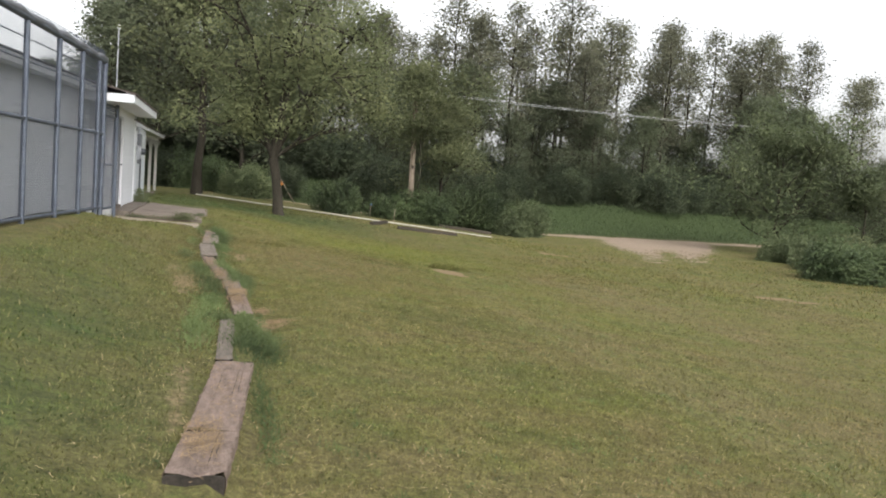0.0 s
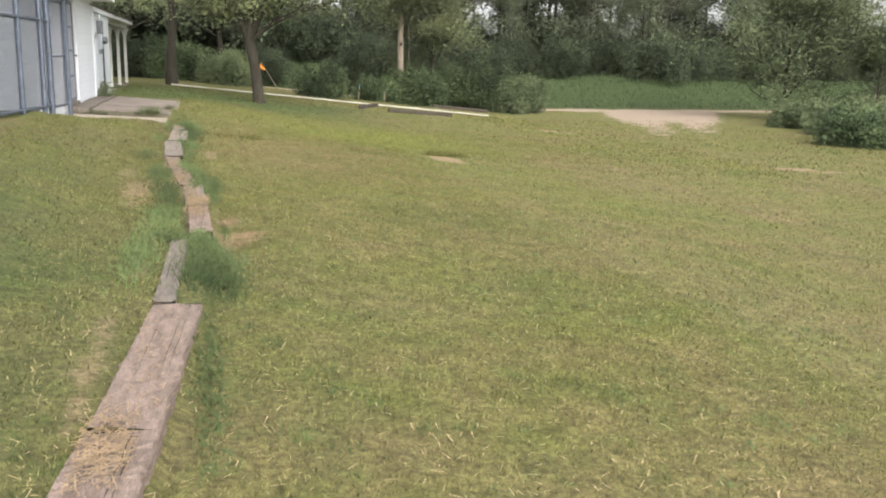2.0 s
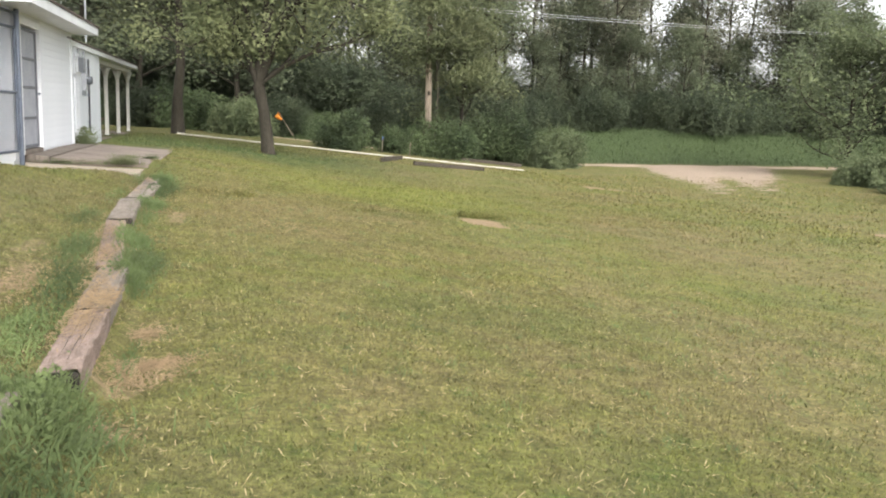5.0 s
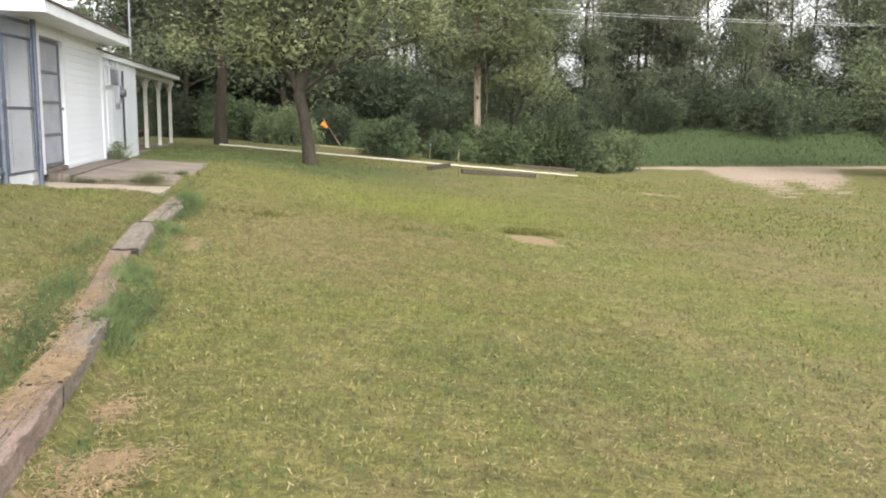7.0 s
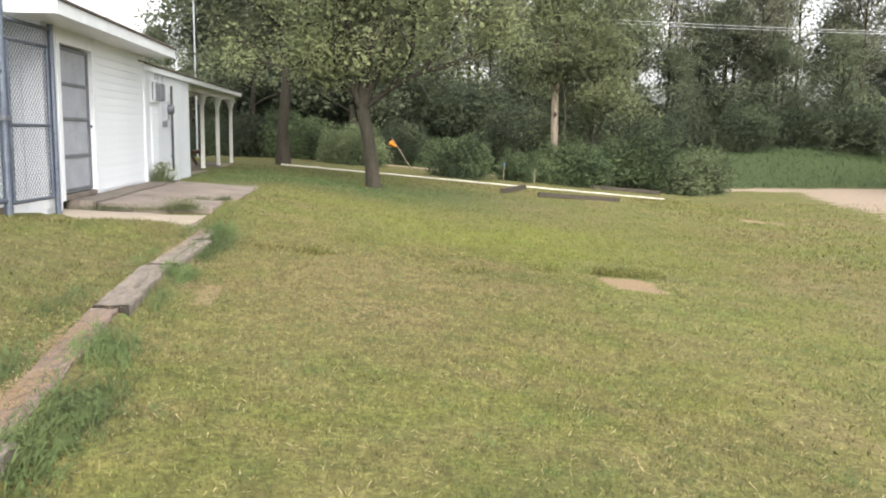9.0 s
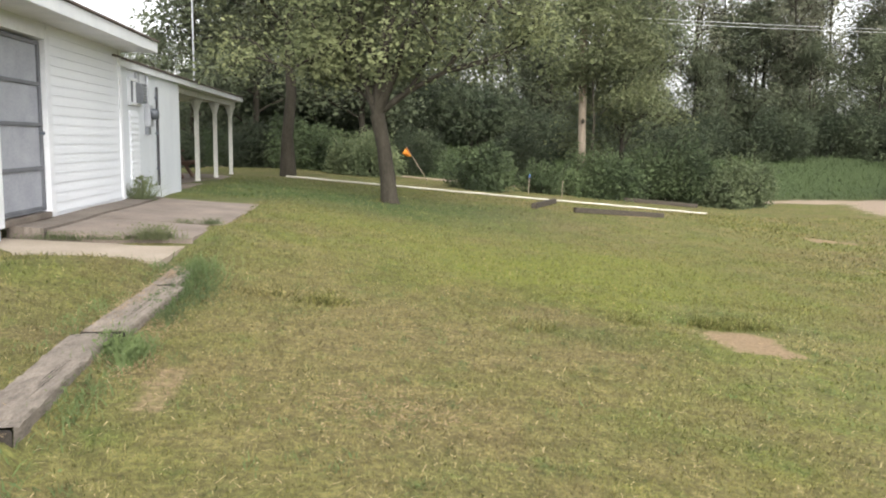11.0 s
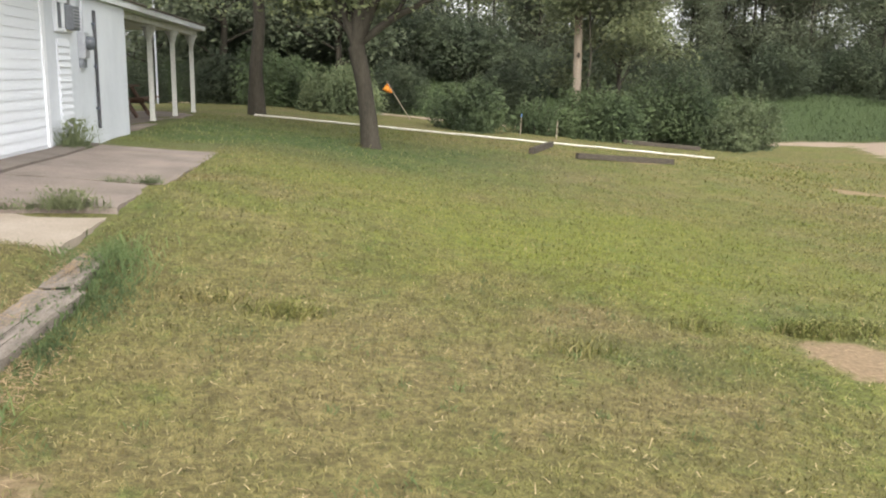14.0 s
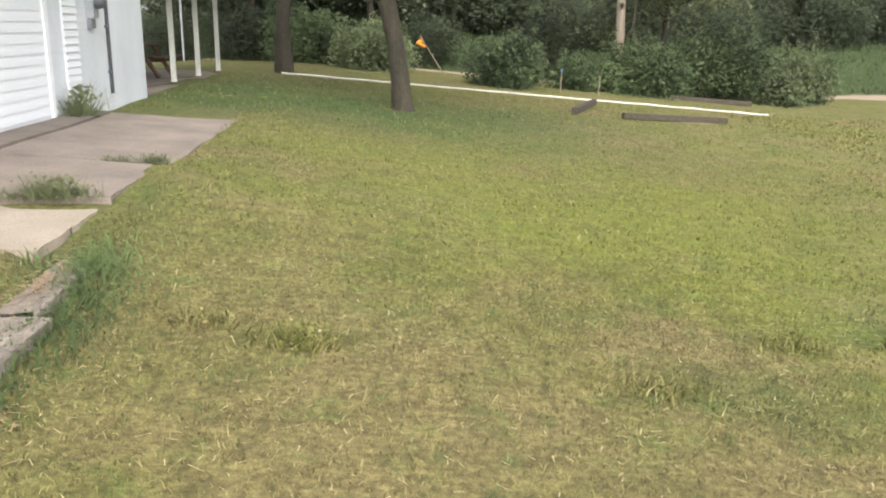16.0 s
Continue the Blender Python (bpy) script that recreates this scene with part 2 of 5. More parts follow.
def lawn_material():
    m, t, b = material("lawn", 0.95)
    c, p = lawn_colour(t)
    small = noise_fac(t, 22, 5, 0.7, p)
    tiny = noise_fac(t, 110, 3, 0.7, p)
    c = vary(t, c, small, 0.36, 0.66, 0.66, 1.3)
    c = vary(t, c, tiny, 0.36, 0.66, 0.76, 1.24)
    soil = ramp(t, small, [(0.3, (0.13, 0.09, 0.05)), (0.55, (0.24, 0.17, 0.10)), (0.75, (0.34, 0.255, 0.16))])
    a1 = t.nodes.new("ShaderNodeAttribute")
    a1.attribute_name = "bare"
    c = mix(t, ragged(t, a1.outputs["Fac"], noise_fac(t, 9, 5, 0.75, p), 0.25, 0.85), c, soil)
    stones = noise_fac(t, 14, 6, 0.75, p)
    grit = ramp(t, stones, [(0.3, (0.15, 0.115, 0.08)), (0.5, (0.30, 0.23, 0.17)), (0.72, (0.40, 0.32, 0.25))])
    a2 = t.nodes.new("ShaderNodeAttribute")
    a2.attribute_name = "gravel"
    c = mix(t, ragged(t, a2.outputs["Fac"], noise_fac(t, 0.9, 7, 0.8, p, (1, 1.6, 1)), 0.42, 0.56, 2.6), c, grit)
    a3 = t.nodes.new("ShaderNodeAttribute")
    a3.attribute_name = "verge"
    # verge green, kept dark to carry the shade of the wood in its colour
    lush = ramp(t, small, [(0.35, (0.024, 0.04, 0.012)), (0.65, (0.06, 0.082, 0.028))])
    c = mix(t, a3.outputs["Fac"], c, lush)
    t.links.new(c, b.inputs["Base Color"])
    bump(t, b, small, 0.7, 0.03)
    return m


def blade_material():
    m, t, b = material("grass_blade", 0.7)
    c, _ = lawn_colour(t)
    rnd = t.nodes.new("ShaderNodeNewGeometry").outputs["Random Per Island"]
    c = vary(t, c, rnd, 0.0, 1.0, 0.55, 1.58)
    straw = ramp(t, rnd, [(0.0, (0.0, 0.0, 0.0)), (0.86, (0.0, 0.0, 0.0)), (0.95, (0.85, 0.85, 0.85)), (1.0, (0.9, 0.9, 0.9))])
    c = mix(t, straw, c, (0.29, 0.245, 0.12))
    green = ramp(t, rnd, [(0.0, (0.35, 0.35, 0.35)), (0.12, (0.35, 0.35, 0.35)), (0.3, (0.0, 0.0, 0.0))])
    c = mix(t, green, c, (0.04, 0.075, 0.014))
    t.links.new(c, b.inputs["Base Color"])
    b.inputs["Specular IOR Level"].default_value = 0.2
    return m


def leaf_material(name, dark, light, rough=0.6):
    m, t, b = material(name, rough)
    rnd = t.nodes.new("ShaderNodeNewGeometry").outputs["Random Per Island"]
    c = ramp(t, rnd, [(0.0, dark), (0.7, tuple((a + d) / 2 for a, d in zip(dark, light))), (1.0, light)])
    big = noise_fac(t, 0.6, 2)
    c = mix(t, 0.74, c, ramp(t, big, [(0.35, dark), (0.7, light)]))
    info = t.nodes.new("ShaderNodeObjectInfo")
    hs = t.nodes.new("ShaderNodeHueSaturation")
    mr = node(t, "ShaderNodeMapRange")
    mr.inputs["To Min"].default_value, mr.inputs["To Max"].default_value = 0.75, 1.25
    t.links.new(info.outputs["Random"], mr.inputs["Value"])
    t.links.new(mr.outputs[0], hs.inputs["Value"])
    t.links.new(c, hs.inputs["Color"])
    t.links.new(hs.outputs[0], b.inputs["Base Color"])
    geo = t.nodes.new("ShaderNodeNewGeometry")
    soft_n = t.nodes.new("ShaderNodeVectorMath")
    soft_n.operation = "MULTIPLY_ADD"
    soft_n.inputs[1].default_value, soft_n.inputs[2].default_value = (0.4, 0.4, 0.4), (0.0, 0.0, 0.7)
    t.links.new(geo.outputs["Normal"], soft_n.inputs[0])
    unit = t.nodes.new("ShaderNodeVectorMath")
    unit.operation = "NORMALIZE"
    t.links.new(soft_n.outputs[0], unit.inputs[0])
    t.links.new(unit.outputs[0], b.inputs["Normal"])
    tr = t.nodes.new("ShaderNodeBsdfTranslucent")
    t.links.new(hs.outputs[0], tr.inputs["Color"])
    ms = node(t, "ShaderNodeMixShader", Fac=0.22)
    out = t.nodes["Material Output"]
    t.links.new(b.outputs[0], ms.inputs[1])
    t.links.new(tr.outputs[0], ms.inputs[2])
    t.links.new(ms.outputs[0], out.inputs["Surface"])
    return m


LAWN, BLADE = lawn_material(), blade_material()
WEED = leaf_material("weed_leaf", (0.06, 0.09, 0.03), (0.185, 0.235, 0.085))
LEAF_NEAR = leaf_material("shade_tree_leaf", (0.092, 0.11, 0.048), (0.245, 0.265, 0.122))
LEAF_FOREST = leaf_material("forest_leaf", (0.06, 0.075, 0.04), (0.165, 0.185, 0.105))
LEAF_UNDER = leaf_material("undergrowth_leaf", (0.036, 0.05, 0.026), (0.098, 0.118, 0.06))
LEAF_DRY = leaf_material("thin_forest_leaf", (0.095, 0.102, 0.062), (0.225, 0.222, 0.146))
LEAF_BUSH = leaf_material("hedge_leaf", (0.038, 0.058, 0.024), (0.155, 0.2, 0.085))
LEAF_PALE = leaf_material("pale_hedge_leaf", (0.07, 0.092, 0.042), (0.19, 0.222, 0.105))
LEAF_BANK = leaf_material("bank_grass_blade", (0.036, 0.056, 0.02), (0.088, 0.118, 0.044))
LEAF_OLIVE = leaf_material("olive_leaf", (0.078, 0.094, 0.043), (0.215, 0.23, 0.108))
BARK = rough_surface("bark", (0.02, 0.017, 0.012), (0.055, 0.047, 0.034), 5, 0.95, 0, (1, 1, 0.25), 0.8, 40)
TIE_RED = rough_surface("weathered_timber", (0.10, 0.072, 0.057), (0.285, 0.215, 0.178), 7, 0.9, 0, (3, 0.7, 3), 0.8, 45, 0.12)
TIE_GREY = rough_surface("grey_timber", (0.095, 0.08, 0.066), (0.265, 0.225, 0.185), 8, 0.92, 0, (3, 0.7, 3), 0.8, 45, 0.12)
TIE_END = rough_surface("timber_end", (0.012, 0.01, 0.008), (0.05, 0.042, 0.034), 12, 0.95)
ORANGE_STRAW = rough_surface("rotten_straw", (0.20, 0.135, 0.075), (0.42, 0.30, 0.175), 9, 0.95)
STRAW = rough_surface("dry_straw", (0.34, 0.25, 0.13), (0.6, 0.47, 0.28), 8, 0.9)
SLAB = rough_surface("concrete_slab", (0.12, 0.097, 0.082), (0.255, 0.21, 0.175), 1.6, 0.9, 0, None, 0.25, 55)
SLAB_LIGHT = rough_surface("pale_concrete_slab", (0.25, 0.205, 0.155), (0.36, 0.305, 0.245), 1.6, 0.9, 0, None, 0.25, 55)
SLAB_DARK = rough_surface("stained_concrete_edge", (0.11, 0.092, 0.078), (0.2, 0.168, 0.14), 3, 0.9, 0, None, 0.25, 55)
WHITE = rough_surface("white_siding_paint", (0.62, 0.64, 0.67), (0.72, 0.735, 0.76), 1.2, 0.5, 0, (1, 0.3, 3), 0.03, 30, 0.02, 0.08)
WHITE_FLAT = rough_surface("white_panel_paint", (0.50, 0.525, 0.56), (0.64, 0.66, 0.69), 1.0, 0.6, 0, (1, 1, 0.4), 0.05, 25, 0.0, 0.1)
TRIM = rough_surface("white_trim_paint", (0.62, 0.635, 0.66), (0.74, 0.75, 0.77), 2.5, 0.5, 0, None, 0.03, 40, 0.0, 0.08)
POST_PAINT = rough_surface("cream_post_paint", (0.42, 0.42, 0.385), (0.58, 0.575, 0.53), 3, 0.6, 0, (1, 1, 0.3), 0.1, 40)
SHINGLE = rough_surface("brown_shingle", (0.055, 0.045, 0.04), (0.15, 0.115, 0.1), 4, 0.95, 0, None, 0.6, 30)
DOOR_GREY = rough_surface("grey_door_paint", (0.25, 0.26, 0.29), (0.36, 0.37, 0.40), 3, 0.6, 0, None, 0.1, 60)
DOOR_BAR = rough_surface("dark_grey_door_bar", (0.10, 0.105, 0.12), (0.17, 0.175, 0.19), 3, 0.6, 0, None, 0.1, 60)
DARK = rough_surface("dark_gap", (0.03, 0.03, 0.033), (0.07, 0.07, 0.075), 4, 0.8)
GALV = rough_surface("galvanised_steel", (0.085, 0.098, 0.13), (0.16, 0.18, 0.22), 6, 0.5, 0.55, None, 0.05, 50)
AC_BODY = rough_surface("air_conditioner_casing", (0.14, 0.15, 0.165), (0.22, 0.23, 0.245), 5, 0.6, 0.1)
GLASS_DARK = rough_surface("dusty_dark_pane", (0.05, 0.055, 0.065), (0.11, 0.12, 0.13), 3, 0.2)
METER = rough_surface("meter_grey", (0.28, 0.29, 0.31), (0.42, 0.43, 0.45), 5, 0.5, 0.3)
POLE_WOOD = rough_surface("pole_wood", (0.15, 0.115, 0.085), (0.29, 0.24, 0.185), 2, 0.9, 0, (4, 4, 0.3), 0.5, 30)
CABLE = rough_surface("cable_grey", (0.42, 0.43, 0.44), (0.55, 0.56, 0.57), 3, 0.6)
KERB = rough_surface("pale_edging", (0.38, 0.35, 0.29), (0.58, 0.55, 0.48), 3, 0.8)
TIMBER_DARK = rough_surface("dark_timber", (0.028, 0.024, 0.019), (0.085, 0.07, 0.052), 4, 0.9, 0, (1, 6, 6), 0.5, 30)
ORANGE = rough_surface("orange_cloth", (0.75, 0.27, 0.03), (0.90, 0.42, 0.07), 6, 0.7)
TABLE_WOOD = rough_surface("brown_table_wood", (0.06, 0.035, 0.025), (0.16, 0.1, 0.07), 5, 0.8)
BLUE = rough_surface("blue_marker", (0.10, 0.2, 0.42), (0.18, 0.3, 0.55), 5, 0.6)


# ---- mesh helpers ----
def mesh_from(name, verts, faces, mat, size=None):
    """A mesh from an array of vertices and an array of triangles or quads."""
    me = bpy.data.meshes.new(name)
    verts, faces = np.asarray(verts, np.float32), np.asarray(faces, np.int32)
    k = faces.shape[1]
    me.vertices.add(len(verts))
    me.vertices.foreach_set("co", verts.ravel())
    me.loops.add(faces.size)
    me.loops.foreach_set("vertex_index", faces.ravel())
    me.polygons.add(len(faces))
    me.polygons.foreach_set("loop_start", np.arange(0, faces.size, k, dtype=np.int32))
    me.polygons.foreach_set("loop_total", np.full(len(faces), k, np.int32))
    me.update(calc_edges=True)
    me.materials.append(mat)
    return me


def add_to(ob, parent):
    if parent is not None:
        ob.parent = parent
    return ob


def part(name, bm, mat, parent=None, label=""):
    me = bpy.data.meshes.new(name)
    bm.to_mesh(me)
    bm.free()
    me.materials.append(mat)
    ob = add_to(new(name, me), parent)
    if label:
        ob["label"] = label
    return ob


def thing(name, label, category, m=None, group="", kind=""):
    ob = tagged(new(name), label, category, group, kind)
    if m is not None:
        ob.matrix_world = m
    return ob


def box(bm, lo, hi, bevel=0.0):
    """A box between two corners, with its edges rounded off."""
    lo, hi = Vector(lo), Vector(hi)
    r = bmesh.ops.create_cube(bm, size=1.0, matrix=Matrix.LocRotScale((lo + hi) / 2, None, hi - lo))
    if bevel:
        es = {e for v in r["verts"] for e in v.link_edges}
        bmesh.ops.bevel(bm, geom=list(es), offset=bevel, segments=2, affect="EDGES")
    return bm


def box_part(name, lo, hi, mat, parent=None, bevel=0.0, label=""):
    return part(name, box(bmesh.new(), lo, hi, bevel), mat, parent, label)


def tube_arrays(points, radii, sides=6):
    """Vertices and quads of a tube along points."""
    pts = np.asarray(points, float)
    d = np.gradient(pts, axis=0)
    d /= np.maximum(np.linalg.norm(d, axis=1, keepdims=True), 1e-9)
    ref = np.where(np.abs(d[:, 2:3]) > 0.9, np.array([[1.0, 0, 0]]), np.array([[0, 0, 1.0]]))
    u = np.cross(d, ref)
    u /= np.maximum(np.linalg.norm(u, axis=1, keepdims=True), 1e-9)
    v = np.cross(d, u)
    a = np.linspace(0, 2 * np.pi, sides, endpoint=False)
    r = np.asarray(radii, float).reshape(-1, 1, 1)
    ring = pts[:, None, :] + r * (np.cos(a)[None, :, None] * u[:, None, :] + np.sin(a)[None, :, None] * v[:, None, :])
    n = len(pts)
    i, j = np.meshgrid(np.arange(n - 1), np.arange(sides), indexing="ij")
    q = np.stack([i * sides + j, i * sides + (j + 1) % sides, (i + 1) * sides + (j + 1) % sides, (i + 1) * sides + j], -1).reshape(-1, 4)
    return ring.reshape(-1, 3), q


def tubes(name, list_of, mat, parent=None, label="", smooth_shade=True):
    """One mesh of several tubes: (points, radii, sides)."""
    vs, qs, off = [], [], 0
    for points, radii, sides in list_of:
        v, q = tube_arrays(points, radii, sides)
        vs.append(v)
        qs.append(q + off)
        off += len(v)
    me = mesh_from(name, np.concatenate(vs), np.concatenate(qs), mat)
    if smooth_shade:
        me.polygons.foreach_set("use_smooth", np.ones(len(me.polygons), bool))
    ob = add_to(new(name, me), parent)
    if label:
        ob["label"] = label
    return ob


def rod(name, a, b, r, mat, parent=None, sides=8, label=""):
    return tubes(name, [([a, b], [r, r], sides)], mat, parent, label)


def leaf_cards(rng, centres, size, flat=0.5):
    """Diamond-shaped leaves at the centres: vertices and quads."""
    n = len(centres)
    d = rng.normal(size=(n, 3))
    d[:, 2] *= flat
    d[:, 2] -= 0.25
    d /= np.linalg.norm(d, axis=1, keepdims=True)
    s = np.cross(d, rng.normal(size=(n, 3)))
    s /= np.linalg.norm(s, axis=1, keepdims=True)
    fold = np.cross(d, s)
    L = size * rng.uniform(0.6, 1.35, (n, 1))
    tip, base = centres + d * L, centres - d * L * 0.6
    a, b = centres + s * L * 0.42 + fold * L * 0.12, centres - s * L * 0.42 + fold * L * 0.12
    v = np.stack([base, a, tip, b], 1).reshape(-1, 3)
    q = np.arange(4 * n).reshape(-1, 4)
    return v, q


# ---- ground ----
def spaced(*runs):
    out = [np.arange(a, b, s) for a, b, s in runs]
    return np.unique(np.round(np.concatenate(out), 4))


gx = spaced((-900, -100, 100), (-100, -20, 10), (-20, -4, 1.0), (-4, 6, 0.1), (6, 30, 0.4), (30, 100, 5), (100, 901, 100))
gy = spaced((-900, -100, 100), (-100, -14, 8), (-14, -8, 0.5), (-8, 13, 0.1), (13, 48, 0.4), (48, 100, 4), (100, 901, 100))
GX, GY = np.meshgrid(gx, gy)
GZ = ground_z(GX, GY) + bumps(GX, GY)
gi = np.arange(GX.size).reshape(GX.shape)
quads = np.stack([gi[:-1, :-1], gi[:-1, 1:], gi[1:, 1:], gi[1:, :-1]], -1).reshape(-1, 4)
ground_mesh = mesh_from("ground", np.stack([GX, GY, GZ], -1).reshape(-1, 3), quads, LAWN)
verge = smooth(38.6, 39.6, GY)
for key, values in (("bare", bare(GX, GY)), ("gravel", gravel(GX, GY)), ("verge", verge), ("growth", growth(GX, GY)), ("deep", darkened_grass(GX, GY))):
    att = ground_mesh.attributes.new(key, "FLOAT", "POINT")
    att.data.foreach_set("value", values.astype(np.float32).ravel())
ground_mesh.polygons.foreach_set("use_smooth", np.ones(len(ground_mesh.polygons), bool))
ground = tagged(new("ground", ground_mesh), "mown olive lawn with dry and bare places", "lawn", kind="structure")


def on_ground(x, y, up=0.0):
    return Vector((x, y, float(ground_z(x, y) + bumps(x, y)) + up))


# patio slabs, falling away from the wall
def slab(name, x0, x1, y0, y1, z0, z1, mat, label):
    bm = bmesh.new()
    nx, ny = 10, 14
    rng = np.random.default_rng(int(abs(x0 * 31 + y0 * 17)))
    top = {}
    for i in range(nx + 1):
        for j in range(ny + 1):
            x, y = x0 + (x1 - x0) * i / nx, y0 + (y1 - y0) * j / ny
            if i == nx:
                x += rng.uniform(-0.02, 0.012)
            if j in (0, ny):
                y += rng.uniform(-0.015, 0.015)
            z = z0 + (z1 - z0) * i / nx + 0.006 * math.sin(3 * x + 2 * y)
            top[i, j] = (bm.verts.new((x, y, z)), bm.verts.new((x, y, z - 0.22)))
    for i in range(nx):
        for j in range(ny):
            bm.faces.new([top[k][0] for k in ((i, j), (i + 1, j), (i + 1, j + 1), (i, j + 1))])
    edge = [(i, 0) for i in range(nx)] + [(nx, j) for j in range(ny)] + [(i, ny) for i in range(nx, 0, -1)] + [(0, j) for j in range(ny, 0, -1)]
    for a, b in zip(edge, edge[1:] + edge[:1]):
        bm.faces.new([top[a][0], top[a][1], top[b][1], top[b][0]])
    return tagged(part(name, bm, mat), label, "patio", kind="structure")


slab("pavement_near", -3.9, -1.1, 10.4, 11.7, 0.0, -0.115, SLAB_LIGHT, "pale worn concrete slab beside the lawn")
slab("pavement_middle", -2.62, -1.06, 11.73, 13.4, 0.055, -0.05, SLAB, "grey stained concrete patio slab")
slab("pavement_far", -2.62, -0.97, 13.42, 17.3, 0.055, -0.05, SLAB, "grey concrete patio slab with weeds at its edge")
slab("pavement_wall_strip", -3.05, -2.65, 11.73, 17.3, 0.10, 0.075, SLAB_DARK, "dark concrete strip along the house wall")
slab("pavement_porch", -7.5, -3.15, 20.9, 29.6, 0.06, 0.0, SLAB, "concrete porch floor under the annexe roof")

# ---- house ----
house_wall = tagged(new("wall_house"), "white clapboard house wall with a grey door", "wall", kind="structure")


def clapboards(parent, axis, fixed, lo, hi, z0, z1, step, mat, out):
    """Overlapping boards: each a wedge, thick at its lower edge. axis: the way that they run."""
    count = int(round((z1 - z0) / step))
    bm = bmesh.new()
    prof = [(0.0, 0.0), (0.017 * out, 0.0), (0.005 * out, step + 0.012), (0.0, step + 0.012)]
    ends = []
    for s in (lo, hi):
        ends.append([bm.verts.new((fixed + p, s, q) if axis == "y" else (s, fixed + p, q)) for p, q in prof])
    for k in range(4):
        bm.faces.new([ends[0][k], ends[0][(k + 1) % 4], ends[1][(k + 1) % 4], ends[1][k]])
    bm.faces.new(ends[0])
    bm.faces.new(ends[1][::-1])
    bmesh.ops.recalc_face_normals(bm, faces=bm.faces)
    first = part("siding_board", bm, mat, parent)
    first.location.z = z0
    for k in range(1, count):
        o = new("siding_board", first.data)
        o.parent = parent
        o.location.z = z0 + k * step


YD0, YD1 = 11.52, 12.9
ROOF_Z = 2.44
# masonry cores behind the boards, with the doorway left open
box_part("wall_core", (-3.25, 12.95, -0.2), (-3.01, 16.22, ROOF_Z), WHITE, house_wall)
box_part("wall_core", (-3.25, 10.85, -0.2), (-3.01, YD0 - 0.04, ROOF_Z), WHITE, house_wall)
box_part("wall_core", (-3.25, YD0 - 0.04, 2.24), (-3.01, 12.95, ROOF_Z), WHITE, house_wall)
clapboards(house_wall, "y", -3.01, 13.1, 16.17, 0.14, ROOF_Z, 0.121, WHITE, 1)
box_part("corner_board", (-3.05, 16.15, 0.1), (-2.975, 16.27, ROOF_Z - 0.005), TRIM, house_wall, 0.004)
box_part("corner_board", (-3.05, 10.83, 0.05), (-2.975, 11.36, ROOF_Z - 0.005), TRIM, house_wall, 0.004)
box_part("door_casing", (-3.04, 12.93, 0.1), (-2.965, 13.09, 2.36), TRIM, house_wall, 0.004)
box_part("door_casing", (-3.04, 11.37, 0.1), (-2.965, 11.5, 2.36), TRIM, house_wall, 0.004)
box_part("door_casing", (-3.04, 11.5, 2.24), (-2.967, 12.93, 2.36), TRIM, house_wall, 0.004)

# the wall behind the pen stands back and runs at a slight angle
SKEW = pose(-3.16, 10.95, 0, 0, 0, -5.7)
pen_wall = tagged(new("wall_pen"), "white clapboard wall behind the wire pen", "wall", kind="structure")
box_part("wall_core", (-0.55, -20.0, 0.08), (-0.31, 0.0, 2.6), WHITE, pen_wall)
box_part("foundation", (-0.6, -20.0, -0.3), (-0.28, 0.0, 0.08), SLAB_DARK, pen_wall, 0.0, "bare concrete foundation")
clapboards(pen_wall, "y", -0.31, -20.0, -0.05, 0.09, 2.6, 0.121, WHITE, 1.6)
pen_wall.matrix_world = SKEW
pen_return = tagged(new("wall_pen_return"), "white clapboard return wall beside the pen", "wall", kind="structure")
box_part("wall_core", (-4.71, 10.86, -0.2), (-3.26, 10.98, ROOF_Z), WHITE, pen_return)

# the grey door in its opening
door = thing("door_1", "closed grey panelled door with dark cross rails", "door", kind="structure")
leaf = box_part("door_leaf", (-3.09, YD0 + 0.03, 0.18), (-3.04, YD1 - 0.01, 2.21), DOOR_GREY, door, 0.004)
for z in (0.2, 0.68, 1.2, 1.68, 2.16):
    box_part("rail", (-3.045, YD0 + 0.05, z), (-3.018, YD1 - 0.03, z + 0.045), DOOR_BAR, leaf, 0.004)
for y in (YD0 + 0.03, YD1 - 0.08):
    box_part("stile", (-3.044, y, 0.19), (-3.015, y + 0.07, 2.2), DOOR_BAR, leaf, 0.004)
box_part("sill", (-3.12, YD0 - 0.03, 0.1), (-2.96, YD1 + 0.03, 0.17), SLAB_DARK, door, 0.008)
tubes("door_knob", [([(-3.02, YD1 - 0.14, 1.12), (-2.99, YD1 - 0.14, 1.12), (-2.96, YD1 - 0.14, 1.12), (-2.945, YD1 - 0.14, 1.12)], [0.012, 0.014, 0.028, 0.005], 10)], GALV, leaf, "steel knob")

# main roof: soffit, fascia and a low slope of shingles
roof = thing("roof_house", "low shingled roof with a white fascia and soffit", "roof", kind="structure")
EX, RY0, RY1 = -2.47, 9.95, 16.55
box_part("soffit", (-4.71, RY0 + 0.02, ROOF_Z), (EX - 0.03, RY1 - 0.02, ROOF_Z + 0.02), TRIM, roof)
box_part("fascia", (EX - 0.03, RY0, ROOF_Z - 0.015), (EX, RY1, ROOF_Z + 0.15), TRIM, roof, 0.004)
box_part("barge_board", (-4.8, RY0 - 0.004, ROOF_Z - 0.01), (EX - 0.03, RY0 + 0.02, ROOF_Z + 0.16), TRIM, roof, 0.003)
